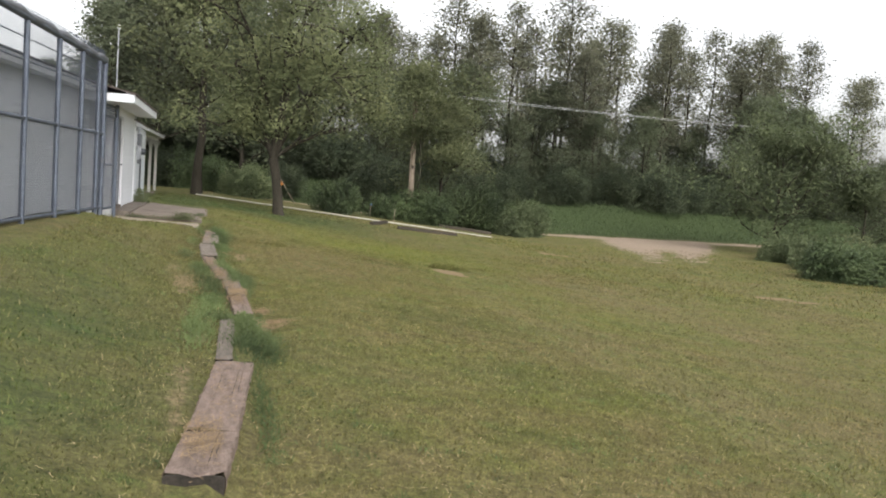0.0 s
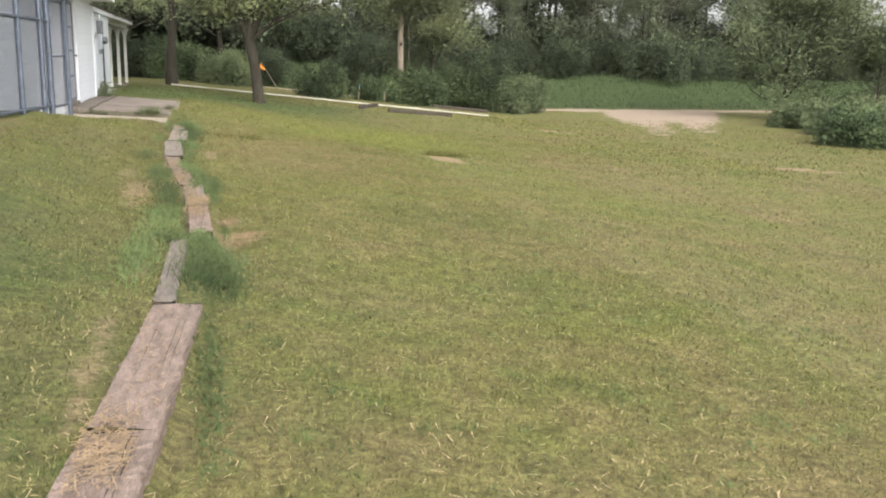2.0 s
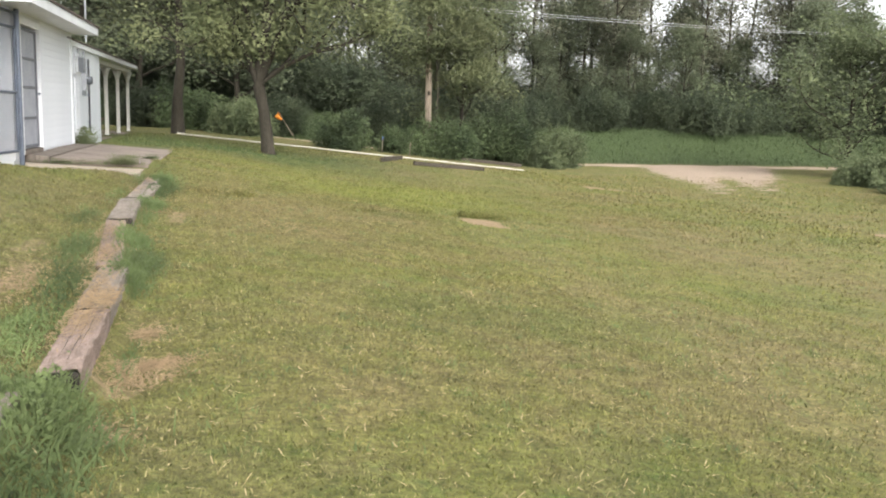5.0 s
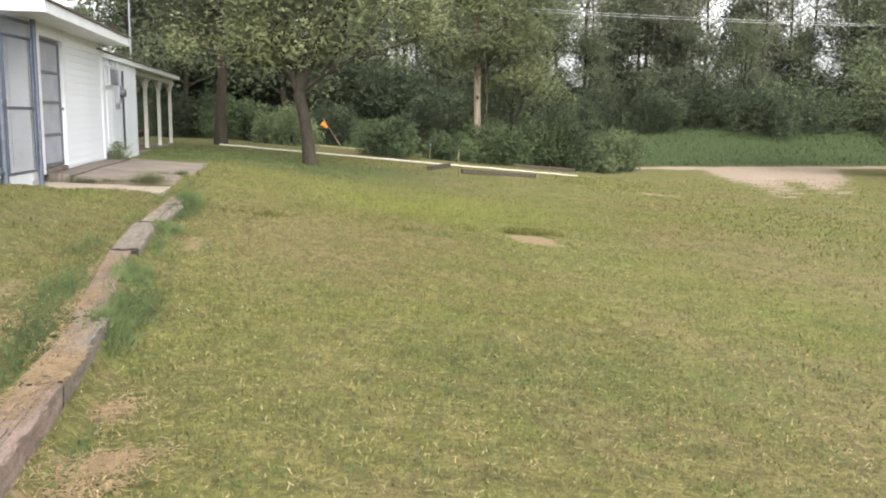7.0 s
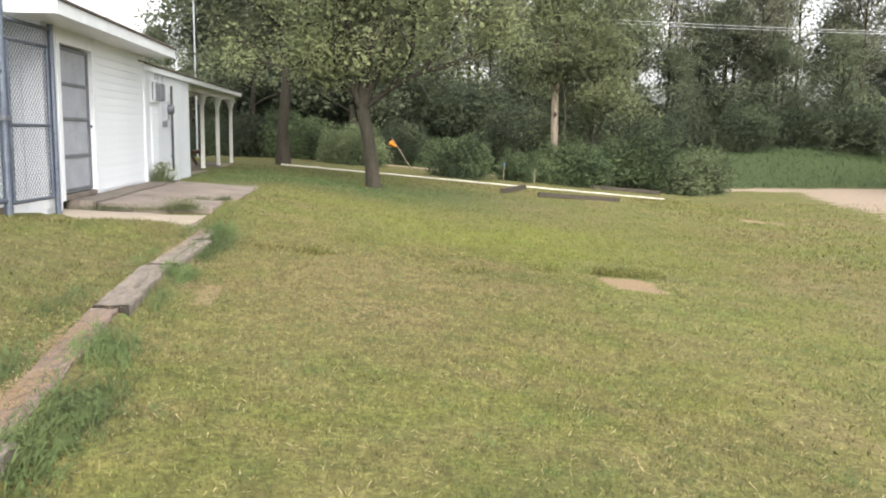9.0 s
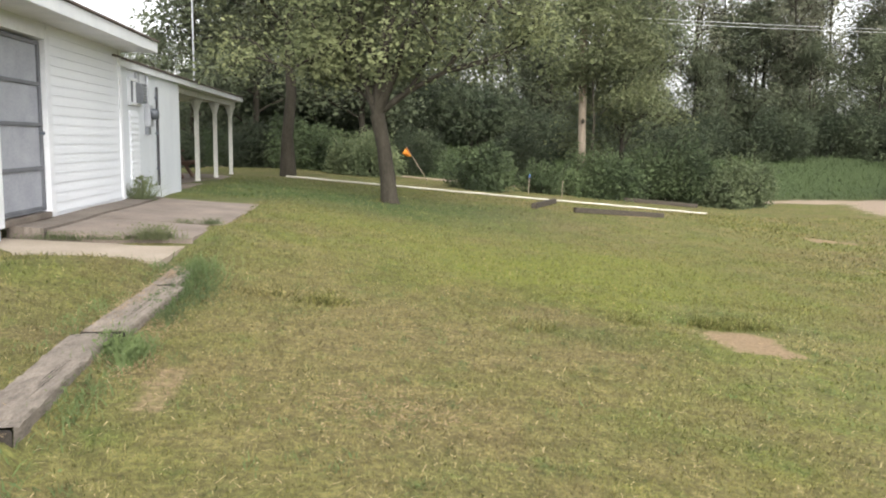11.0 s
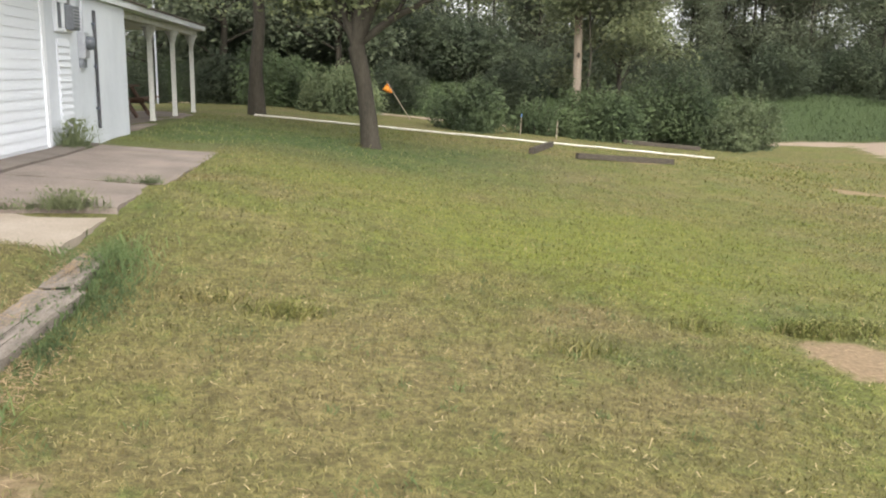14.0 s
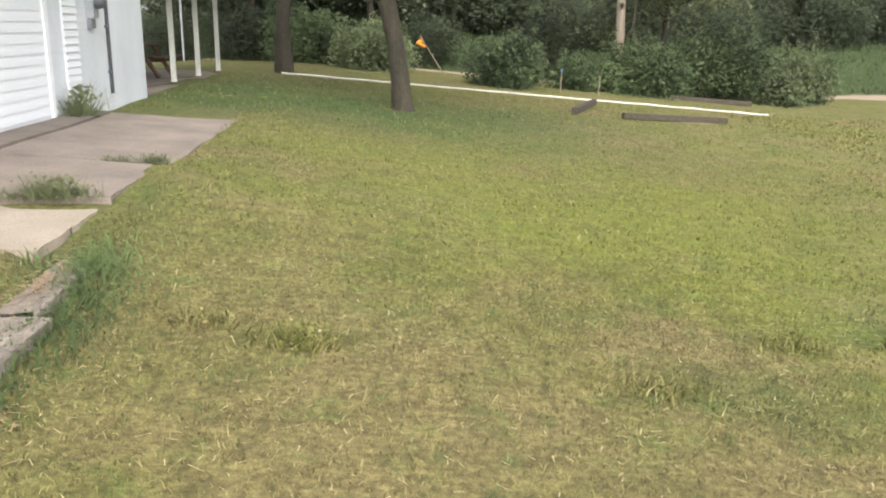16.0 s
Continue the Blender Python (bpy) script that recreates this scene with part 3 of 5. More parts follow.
box_part("barge_board", (-4.8, RY1 - 0.02, ROOF_Z - 0.01), (EX - 0.03, RY1 + 0.004, ROOF_Z + 0.16), TRIM, roof, 0.003)
bm = bmesh.new()
rise = math.tan(radians(13))
pr = [(EX + 0.03, ROOF_Z + 0.15), (EX + 0.03, ROOF_Z + 0.18), (-9.0, ROOF_Z + 0.18 + rise * 6.5), (-15.5, ROOF_Z + 0.18), (-15.5, ROOF_Z + 0.13), (-9.0, ROOF_Z + 0.14 + rise * 6.5)]
rings = [[bm.verts.new((x, y, z)) for x, z in pr] for y in (RY0 - 0.03, RY1 + 0.03)]
for k in range(6):
    bm.faces.new([rings[0][k], rings[0][(k + 1) % 6], rings[1][(k + 1) % 6], rings[1][k]])
for r in rings:
    bm.faces.new([r[0], r[1], r[2], r[5]])
    bm.faces.new([r[2], r[3], r[4], r[5]])
bmesh.ops.recalc_face_normals(bm, faces=bm.faces)
part("shingle_slope", bm, SHINGLE, roof)
proof = thing("roof_pen_side", "low shingled roof edge over the pen wall", "roof", kind="structure")
box_part("fascia", (-0.03, -20.0, 2.6), (0, 0, 2.75), TRIM, proof, 0.004)
box_part("soffit", (-0.54, -20.0, 2.605), (-0.031, 0, 2.625), TRIM, proof)
bm = bmesh.new()
pr = [(0.03, 2.752), (0.03, 2.78), (-4.0, 2.78 + 0.2 * 4.0), (-4.0, 2.752 + 0.2 * 4.0)]
rings = [[bm.verts.new((x, y, z)) for x, z in pr] for y in (-20.0, 0.1)]
for k in range(4):
    bm.faces.new([rings[0][k], rings[0][(k + 1) % 4], rings[1][(k + 1) % 4], rings[1][k]])
bm.faces.new(rings[0])
bm.faces.new(rings[1])
bmesh.ops.recalc_face_normals(bm, faces=bm.faces)
part("shingle_slope", bm, SHINGLE, proof)
proof.matrix_world = SKEW
gable = tagged(new("wall_gable"), "white gable end of the house", "wall", kind="structure")
bm = bmesh.new()
tri = [(-15, ROOF_Z), (-3.0, ROOF_Z), (-9.0, ROOF_Z + 0.1 + rise * 6.4)]
a, b = ([bm.verts.new((x, y, z)) for x, z in tri] for y in (16.0, 16.2))
for k in range(3):
    bm.faces.new([a[k], a[(k + 1) % 3], b[(k + 1) % 3], b[k]])
bm.faces.new(a)
bm.faces.new(b)
bmesh.ops.recalc_face_normals(bm, faces=bm.faces)
part("gable_core", bm, WHITE, gable)
box_part("wall_core", (-15.0, 16.0, -0.2), (-3.26, 16.2, ROOF_Z - 0.003), WHITE, gable)
back = tagged(new("wall_back"), "plain white back walls of the house", "wall", kind="structure")
box_part("wall_core", (-15.2, -9.2, -0.3), (-15.0, 31.0, ROOF_Z), WHITE, back)
box_part("wall_core", (-15.0, -9.2, -0.3), (-6.0, -9.0, ROOF_Z), WHITE, back)

# annexe: a smooth white wall, a strip of clapboards under its window, and an open porch
annexe = tagged(new("wall_annexe"), "smooth white painted annexe wall", "wall", kind="structure")
AX, AZ = -3.07, 2.2
box_part("wall_core", (-3.3, 16.28, -0.2), (AX, 20.9, AZ), WHITE_FLAT, annexe)
box_part("wall_core", (-7.5, 20.7, -0.2), (-3.31, 20.9, AZ), WHITE_FLAT, annexe)
clapboards(annexe, "y", AX, 16.98, 17.5, 0.18, 1.52, 0.096, WHITE, 2.4)
box_part("conduit_box", (AX, 17.42, 1.98), (AX + 0.05, 17.56, AZ - 0.01), METER, annexe, 0.006)
window = thing("window_1", "small annexe window with a dusty dark pane", "window", kind="structure")
box_part("window_frame", (AX, 16.92, 1.62), (AX + 0.05, 17.62, 1.67), TRIM, window, 0.004)
box_part("window_frame", (AX, 16.92, 2.02), (AX + 0.05, 17.62, 2.07), TRIM, window, 0.004)
for y in (16.92, 17.24, 17.57):
    box_part("window_frame", (AX, y, 1.67), (AX + 0.05, y + 0.05, 2.02), TRIM, window, 0.004)
for y in (16.97, 17.29):
    box_part("pane", (AX + 0.003, y, 1.67), (AX + 0.015, y + 0.28, 2.02), GLASS_DARK, window)
ac = thing("air_conditioner", "grey boxed window air conditioner on the white annexe wall", "air conditioner")
casing = box_part("casing", (AX + 0.051, 17.28, 1.66), (AX + 0.16, 17.60, 1.99), AC_BODY, ac, 0.012)
for k in range(6):
    box_part("grille_slat", (AX + 0.159, 17.31, 1.70 + 0.045 * k), (AX + 0.17, 17.57, 1.72 + 0.045 * k), METER, casing)
meter = thing("electric_meter", "grey electric meter with a round cover and conduit", "meter")
meter_box = box_part("meter_box", (AX, 17.98, 1.28), (AX + 0.11, 18.22, 1.66), METER, meter, 0.012)
tubes("dial_cover", [([(AX + 0.11, 18.1, 1.5), (AX + 0.16, 18.1, 1.5), (AX + 0.22, 18.1, 1.5), (AX + 0.235, 18.1, 1.5)], [0.1, 0.1, 0.085, 0.01], 16)], GLASS_DARK, meter_box, "dark glass cover")
rod("conduit", (AX + 0.05, 18.06, 1.65), (AX + 0.05, 18.06, AZ - 0.02), 0.025, METER, meter)
box_part("junction_box", (AX, 18.0, 1.14), (AX + 0.07, 18.18, 1.27), AC_BODY, meter, 0.008)
pipe = thing("downpipe", "dark narrow pipe down the white annexe wall", "pipe")
rod("pipe", (AX + 0.035, 18.82, 0.2), (AX + 0.035, 18.82, 2.02), 0.024, DARK, pipe, 10)
for z in (0.5, 1.15, 1.8):
    box_part("bracket", (AX, 18.77, z), (AX + 0.05, 18.87, z + 0.035), GALV, pipe, 0.004)

aroof = thing("roof_annexe", "low annexe and porch roof with a brown shingled edge", "roof", kind="structure")
AE, AY1 = -3.0, 29.7
box_part("fascia", (AE - 0.03, 15.85, 2.2), (AE, AY1, 2.315), TRIM, aroof, 0.004)
box_part("soffit", (-7.6, 16.29, AZ + 0.003), (AE - 0.031, AY1 - 0.02, AZ + 0.022), TRIM, aroof)
box_part("fascia_end", (-7.6, AY1 - 0.02, 2.2), (AE - 0.031, AY1, 2.315), TRIM, aroof, 0.003)
bm = bmesh.new()
pr = [(AE + 0.03, 2.318), (AE + 0.03, 2.345), (-7.7, 2.345 + 0.11 * 4.8), (-7.7, 2.318 + 0.11 * 4.8)]
rings = [[bm.verts.new((x, y, z)) for x, z in pr] for y in (15.85, AY1 + 0.04)]
for k in range(4):
    bm.faces.new([rings[0][k], rings[0][(k + 1) % 4], rings[1][(k + 1) % 4], rings[1][k]])
bm.faces.new(rings[0])
bm.faces.new(rings[1])
bmesh.ops.recalc_face_normals(bm, faces=bm.faces)
part("shingle_slope", bm, SHINGLE, aroof)
box_part("beam", (-3.42, 21.0, 2.06), (-3.22, AY1 - 0.1, 2.199), POST_PAINT, aroof, 0.006)
porch_back = tagged(new("wall_porch"), "plain wall at the back of the porch", "wall", kind="structure")
box_part("wall_core", (-7.75, 21.0, -0.2), (-7.55, 25.2, 2.6), WHITE_FLAT, porch_back)

post = thing("porch_post", "slender cream wooden porch post with a flared top", "post", pose(-3.38, 24.35, 0.03), "porch posts")
box_part("shaft", (-0.05, -0.05, 0), (0.05, 0.05, 2.03), POST_PAINT, post, 0.008)
for s, along in ((-1, "y"), (1, "y"), (-1, "x"), (1, "x")):
    bm = bmesh.new()
    prof = [(0.06, 1.74), (0.06, 2.02), (0.17, 2.02), (0.11, 1.92)]
    for x in (-0.03, 0.03):
        bm.faces.new([bm.verts.new((x, s * y, z) if along == "y" else (s * y, x, z)) for y, z in prof])
    f = list(bm.faces)
    for k in range(4):
        va, vb = f[0].verts, f[1].verts
        bm.faces.new([va[k], va[(k + 1) % 4], vb[(k + 1) % 4], vb[k]])
    bmesh.ops.recalc_face_normals(bm, faces=bm.faces)
    part("bracket", bm, POST_PAINT, post)
box_part("base_block", (-0.06, -0.06, 0), (0.06, 0.06, 0.06), POST_PAINT, post, 0.008)
for x, y in ((-3.32, 26.6), (-3.26, 28.86)):
    copy_thing(post, pose(x, y, 0.03))

# picnic table under the porch
table = thing("picnic_table", "dark brown wooden picnic table under the porch", "table", pose(-4.7, 26.6, 0.03, 0, 0, 0))
for k in range(4):
    box_part("top_plank", (-0.36 + 0.185 * k, -0.9, 0.70), (-0.19 + 0.185 * k, 0.9, 0.74), TABLE_WOOD, table, 0.006)
for s in (-1, 1):
    box_part("bench", (s * 0.72 - 0.13, -0.9, 0.42), (s * 0.72 + 0.13, 0.9, 0.46), TABLE_WOOD, table, 0.006)
    box_part("cross_bar", (-0.8, s * 0.62 - 0.03, 0.34), (0.8, s * 0.62 + 0.03, 0.42), TABLE_WOOD, table, 0.004)
    for q in (-1, 1):
        tubes("leg", [([(q * 0.62, s * 0.66, 0.0), (q * 0.2, s * 0.66, 0.7)], [0.05, 0.05], 4)], TABLE_WOOD, table, "", False)

# ---- wire pen ----
P_FAR, P_NEAR = Vector((-2.97, 10.45, 0)), Vector((-4.2, -1.75, 0))
PEN_TOP, PEN_MID, PEN_LOW, RISE = 3.2, 1.74, 0.24, 0.12


def fence_point(s, z):
    p = P_FAR.lerp(P_NEAR, s)
    return (p.x, p.y, z)


pen = thing("pen_fence", "tall galvanised chain-link pen fence with steel posts", "fence")
for s in (0.1, 0.205, 0.33, 0.47, 0.627, 0.79):
    base = fence_point(s, 0)
    z0 = float(ground_z(base[0], base[1])) - 0.05
    rod("post", (base[0], base[1], z0), (base[0], base[1], PEN_TOP + RISE * s + 0.02), 0.046, GALV, pen)
for z, z1, r in ((PEN_TOP, PEN_TOP + RISE, 0.055), (PEN_MID, PEN_MID + 0.08, 0.032), (PEN_LOW, PEN_LOW + 0.08, 0.032)):
    rod("rail", fence_point(0.062, z), fence_point(1.0, z1), r, GALV, pen)


def wire_mesh(name, s0, s1, z0, z1, parent, pitch=0.075):
    """Diagonal wires both ways between two places along the fence."""
    a, b = Vector(fence_point(s0, 0)), Vector(fence_point(s1, 0))
    length, high = (b - a).length, z1 - z0
    u = (b - a) / length
    lines = []
    for sgn in (1, -1):
        for k in range(int((length + high) / pitch) + 1):
            c = k * pitch - (high if sgn > 0 else 0)
            lo, hi = (c, c + high) if sgn > 0 else (c, c - high)
            t0, t1 = 0.0, 1.0
            d = hi - lo
            for bound, side in ((0.0, 1), (length, -1)):
                q = (bound - lo) / d
                if (d > 0) == (side > 0):
                    t0 = max(t0, q)
                else:
                    t1 = min(t1, q)
            if t1 - t0 > 0.01:
                p, q = a + u * (lo + d * t0), a + u * (lo + d * t1)
                off = Vector((0.006 * sgn, 0, 0))
                lines.append(([p + off + Vector((0, 0, z0 + high * t0)), q + off + Vector((0, 0, z0 + high * t1))], [0.0035, 0.0035], 3))
    tubes(name, lines, GALV, parent, "", False)


wire_mesh("wire_mesh", 0.062, 1.0, PEN_LOW, PEN_TOP + 0.2, pen)
gate = thing("pen_gate", "galvanised chain-link gate with a latch, closed", "gate")
for s, r in ((-0.045, 0.04), (0.062, 0.055)):
    b0 = fence_point(s, 0)
    rod("gate_post", (b0[0], b0[1], float(ground_z(b0[0], b0[1])) - 0.05), (b0[0], b0[1], PEN_TOP + 0.03 if s > 0 else 2.42), r, GALV, gate)
for z in (0.2, 1.12, 2.12):
    rod("gate_rail", fence_point(-0.036, z), fence_point(0.054, z), 0.022, GALV, gate)
for s in (-0.034, 0.05):
    rod("gate_stile", fence_point(s, 0.2), fence_point(s, 2.12), 0.022, GALV, gate)
rod("top_rail", fence_point(-0.045, 2.35), fence_point(0.062, 2.35), 0.025, GALV, gate)
wire_mesh("wire_mesh", -0.045, 0.062, 0.2, 2.35, gate)
lx = fence_point(0.062, 1.15)
box_part("latch", (lx[0] - 0.02, lx[1] - 0.1, 1.17), (lx[0] + 0.06, lx[1] + 0.1, 1.23), DOOR_BAR, gate, 0.008, "dark steel latch")
# side of the pen that runs from its near end to the wall
side = thing("pen_side_fence", "galvanised rails closing the end of the pen", "fence")
for z in (PEN_TOP, PEN_MID, PEN_LOW):
    rod("rail", (-4.2, -1.75, z), (-4.72, -1.75, z), 0.026, GALV, side)
rod("post", (-4.2, -1.75, -0.1), (-4.2, -1.75, PEN_TOP + RISE), 0.035, GALV, side)

# horizontal tension wires above the middle rail and the roll of mesh on the top rail
for z in (2.95, 2.62):
    rod("tension_wire", fence_point(0.062, z), fence_point(1.0, z), 0.012, GALV, pen)
roll = [fence_point(0.06 + 0.94 * k / 30, PEN_TOP + RISE * k / 30 + 0.04 + 0.02 * math.sin(k * 1.9)) for k in range(31)]
tubes("mesh_roll", [(roll, [0.06 + 0.015 * math.sin(k * 2.7) for k in range(31)], 7)], DOOR_BAR, pen, "dark rolled mesh along the top")

# a thin mast beyond the house
mast = thing("antenna_mast", "thin steel mast standing before the far trees", "mast")
mb = on_ground(-5.65, 36.0, -0.1)
rod("mast_pole", mb, (mb.x, mb.y, 7.35), 0.035, METER, mast)
tubes("mast_cap", [([(mb.x, mb.y, 7.33), (mb.x, mb.y, 7.45), (mb.x, mb.y, 7.55)], [0.05, 0.1, 0.03], 8)], CABLE, mast)



# ---- timber edging ----
def timber(a, b, wide, high, z_a, z_b, mat, label, seed, end_label=True):
    """One weathered squared timber from a to b on the ground, its top at z_a and z_b."""
    rng = np.random.default_rng(seed)
    ob = thing("landscape_timber", label, "timber", group="timber edging")
    a, b = Vector((*a, 0)), Vector((*b, 0))
    u = (b - a).normalized()
    s = Vector((u.y, -u.x, 0))
    n, bm = 26, bmesh.new()
    prof = [(-0.5, -1), (-0.5, -0.5), (-0.5, -0.06), (-0.47, 0), (-0.24, 0.0), (0.0, -0.01), (0.24, 0), (0.47, 0), (0.5, -0.06), (0.5, -0.5), (0.5, -1)]
    rings = []
    for k in range(n + 1):
        f = k / n
        c = a.lerp(b, f)
        top = z_a + (z_b - z_a) * f
        ring = []
        for x, z in prof:
            wear = 0.02 if abs(x) > 0.3 else 0.008
            j = rng.normal(0, wear * 0.2, 3)
            e = 0.02 * (k in (0, n)) * rng.normal()
            p = c + s * (x * wide + j[0]) + u * e
            ring.append(bm.verts.new((p.x, p.y, top + z * high + (j[2] if z > -0.5 else 0) - (0.012 * (rng.random() < 0.12) if abs(x) < 0.3 else 0))))
        rings.append(ring)
    for r0, r1 in zip(rings, rings[1:]):
        for k in range(len(prof) - 1):
            bm.faces.new([r0[k], r0[k + 1], r1[k + 1], r1[k]])
    bm.faces.new([r[0] for r in rings] + [r[-1] for r in rings[::-1]])
    bmesh.ops.recalc_face_normals(bm, faces=bm.faces)
    part("beam", bm, mat, ob)
    for r in (0, n):
        bm = bmesh.new()
        bm.faces.new([bm.verts.new(v) for v in []] or [bm.verts.new(a.lerp(b, r / n) + u * (-0.02 if r == 0 else 0.006) + s * (x * wide * 0.985) + Vector((0, 0, (z_a, z_b)[r > 0] + z * high * 0.985 - 0.004))) for x, z in prof])
        ext = bmesh.ops.extrude_face_region(bm, geom=list(bm.faces))
        bmesh.ops.translate(bm, verts=[v for v in ext["geom"] if isinstance(v, bmesh.types.BMVert)], vec=u * (0.012 if r == 0 else -0.012))
        bmesh.ops.recalc_face_normals(bm, faces=bm.faces)
        part("end_grain", bm, TIE_END, ob, "dark rotted end grain")
    for k in range(3):
        f, x = rng.uniform(0.1, 0.9), rng.uniform(-0.3, 0.3)
        l = min(rng.uniform(0.4, 1.1), 0.8 * (b - a).length)
        f = min(max(f, 0.42), 0.58)
        c = a.lerp(b, f)
        top = z_a + (z_b - z_a) * f
        q = [c + s * (x * wide + 0.006 * math.sin(3 * i)) + u * (l * (i / 5 - 0.5)) for i in range(6)]
        tubes("crack", [([(p.x, p.y, top + 0.001) for p in q], [0.0006, 0.0014, 0.002, 0.0018, 0.0013, 0.0006], 4)], TIE_END, ob, "dark drying crack", False)
    return ob


timber((-0.76, -5.25), (-0.682, -4.47), 0.31, 0.27, -0.26, -0.27, TIE_RED, "wide weathered timber end with straw on it", 1)
timber((-0.68, -4.45), (-0.515, -2.48), 0.30, 0.26, -0.265, -0.28, TIE_RED, "wide reddish weathered timber beside the lawn", 9)
timber((-0.60, -2.42), (-0.555, -0.42), 0.14, 0.2, -0.275, -0.285, TIE_GREY, "narrow grey timber sunk beside weeds", 2)
timber((-0.385, -0.17), (-0.425, 1.2), 0.2, 0.22, -0.27, -0.27, TIE_RED, "reddish weathered timber with a dark end", 3)
timber((-0.43, 1.22), (-0.49, 2.72), 0.21, 0.22, -0.265, -0.27, TIE_GREY, "grey weathered timber with straw on it", 4)
timber((-0.545, 2.82), (-0.83, 5.62), 0.2, 0.2, -0.275, -0.255, TIE_RED, "low reddish timber sunk in the grass", 5)
timber((-0.80, 5.68), (-0.87, 7.5), 0.27, 0.2, -0.247, -0.202, TIE_GREY, "grey weathered timber along the lawn", 6)
timber((-0.81, 7.55), (-0.80, 9.3), 0.29, 0.24, -0.195, -0.18, TIE_GREY, "raised grey timber with a ragged edge", 7)
timber((-0.83, 9.35), (-0.83, 10.3), 0.21, 0.2, -0.175, -0.15, TIE_GREY, "grey timber end near the patio", 8)

# ---- things in the back of the lawn ----
edging = thing("lawn_edging", "long pale straight edging strip across the lawn", "edging")
vs = [(-1.6 + 0.3 * k, 28.4 + 0.02 * math.sin(k * 0.7) + 0.04 * max(0, k - 25) / 3) for k in range(44)]
pts = [on_ground(x, y, 0.035) for x, y in vs]
tubes("strip", [(pts, [0.028] * len(pts), 5)], KERB, edging)


def loose_timber(name, a, b, size, mat, label):
    ob = thing(name, label, "timber")
    a, b = Vector(a), Vector(b)
    m = look(a, b)
    length = (b - a).length
    bm = box(bmesh.new(), (-size[0] / 2, -size[1] / 2, -length), (size[0] / 2, size[1] / 2, 0), 0.012)
    bmesh.ops.subdivide_edges(bm, edges=bm.edges, cuts=1)
    bm.transform(m)
    part("beam", bm, mat, ob)
    return ob


loose_timber("loose_timber", on_ground(5.95, 23.5, 0.07), on_ground(8.55, 24.5, 0.07), (0.11, 0.13), TIMBER_DARK, "dark squared timber lying on the lawn")
loose_timber("loose_timber", on_ground(4.95, 23.6, 0.07), on_ground(6.2, 27.2, 0.07), (0.13, 0.14), TIMBER_DARK, "dark timber lying across the pale edging")
loose_timber("loose_timber", on_ground(9.8, 32.6, 0.07), on_ground(12.6, 33.0, 0.07), (0.14, 0.14), TIMBER_DARK, "dark timber at the foot of the bushes")
for x, y, h, mat, label in ((6.2, 31.6, 0.62, KERB, "thin pale marker stake with a blue top"), (7.35, 31.6, 0.62, KERB, "thin pale marker stake in the grass")):
    st = thing("marker_stake", label, "stake")
    b0 = on_ground(x, y, -0.05)
    rod("stake", b0, b0 + Vector((0.03, 0, h)), 0.014, POLE_WOOD, st)
    if "blue" in label:
        rod("tip", b0 + Vector((0.03, 0, h)), b0 + Vector((0.04, 0, h + 0.1)), 0.018, BLUE, st, 8, "blue tip")

flag = thing("marker_flag", "small orange flag on a leaning stick", "flag")
fb = on_ground(3.05, 35.4, -0.05)
fa = Vector((2.2, 35.4, 0.86))
rod("stick", fb, fa, 0.016, POLE_WOOD, flag)
bm = bmesh.new()
grid = {}
for i in range(7):
    for j in range(6):
        u, v = i / 6, j / 5
        p = fa + (fb - fa) * (0.04 + 0.21 * v) + Vector((-0.18 * u * (1 - 0.4 * v) + 0.03 * math.sin(7 * v), 0.1 * math.sin(5 * u + 2 * v), -0.22 * u + 0.15 * u * v))
        grid[i, j] = bm.verts.new(p)
for i in range(6):
    for j in range(5):
        bm.faces.new([grid[i, j], grid[i + 1, j], grid[i + 1, j + 1], grid[i, j + 1]])
ext = bmesh.ops.solidify(bm, geom=list(bm.faces), thickness=0.006)
part("cloth", bm, ORANGE, flag, "crumpled orange cloth")

pole = thing("utility_pole", "weathered wooden utility pole behind the bushes", "utility pole")
PX, PY = 8.75, 34.9
tubes("shaft", [([(PX + 0.05, PY, -1.4), (PX + 0.02, PY, 2), (PX, PY, 6.0)], [0.16, 0.145, 0.12], 12)], POLE_WOOD, pole)
arm = box_part("cross_arm", (PX - 0.07, PY - 0.8, 5.75), (PX + 0.07, PY + 0.8, 5.87), POLE_WOOD, pole, 0.01)
for k in (-0.7, 0.0, 0.7):
    tubes("insulator", [([(PX, PY + k, 5.87), (PX, PY + k, 5.93), (PX, PY + k, 6.0)], [0.03, 0.05, 0.025], 8)], METER, arm)
tubes("burl", [([(PX + 0.0, PY - 0.2, 1.72), (PX, PY - 0.22, 1.82), (PX, PY - 0.2, 1.92)], [0.02, 0.07, 0.02], 8)], BARK, pole, "dark knot on the pole")
for dy, dz in ((-0.7, 0.0), (0.7, 0.06)):
    cable = thing("power_cable", "grey overhead power cable from the pole", "cable", group="power cables")
    p0, p1 = Vector((PX, PY + dy, 5.6 + dz)), Vector((64.0, 46.5 + dy, 7.6 + dz))
    pts = [p0.lerp(p1, k / 30) - Vector((0, 0, 1.15 * 4 * (k / 30) * (1 - k / 30) * 0.55)) for k in range(31)]
    tubes("wire", [(pts, [0.0075] * 31, 5)], CABLE, cable)


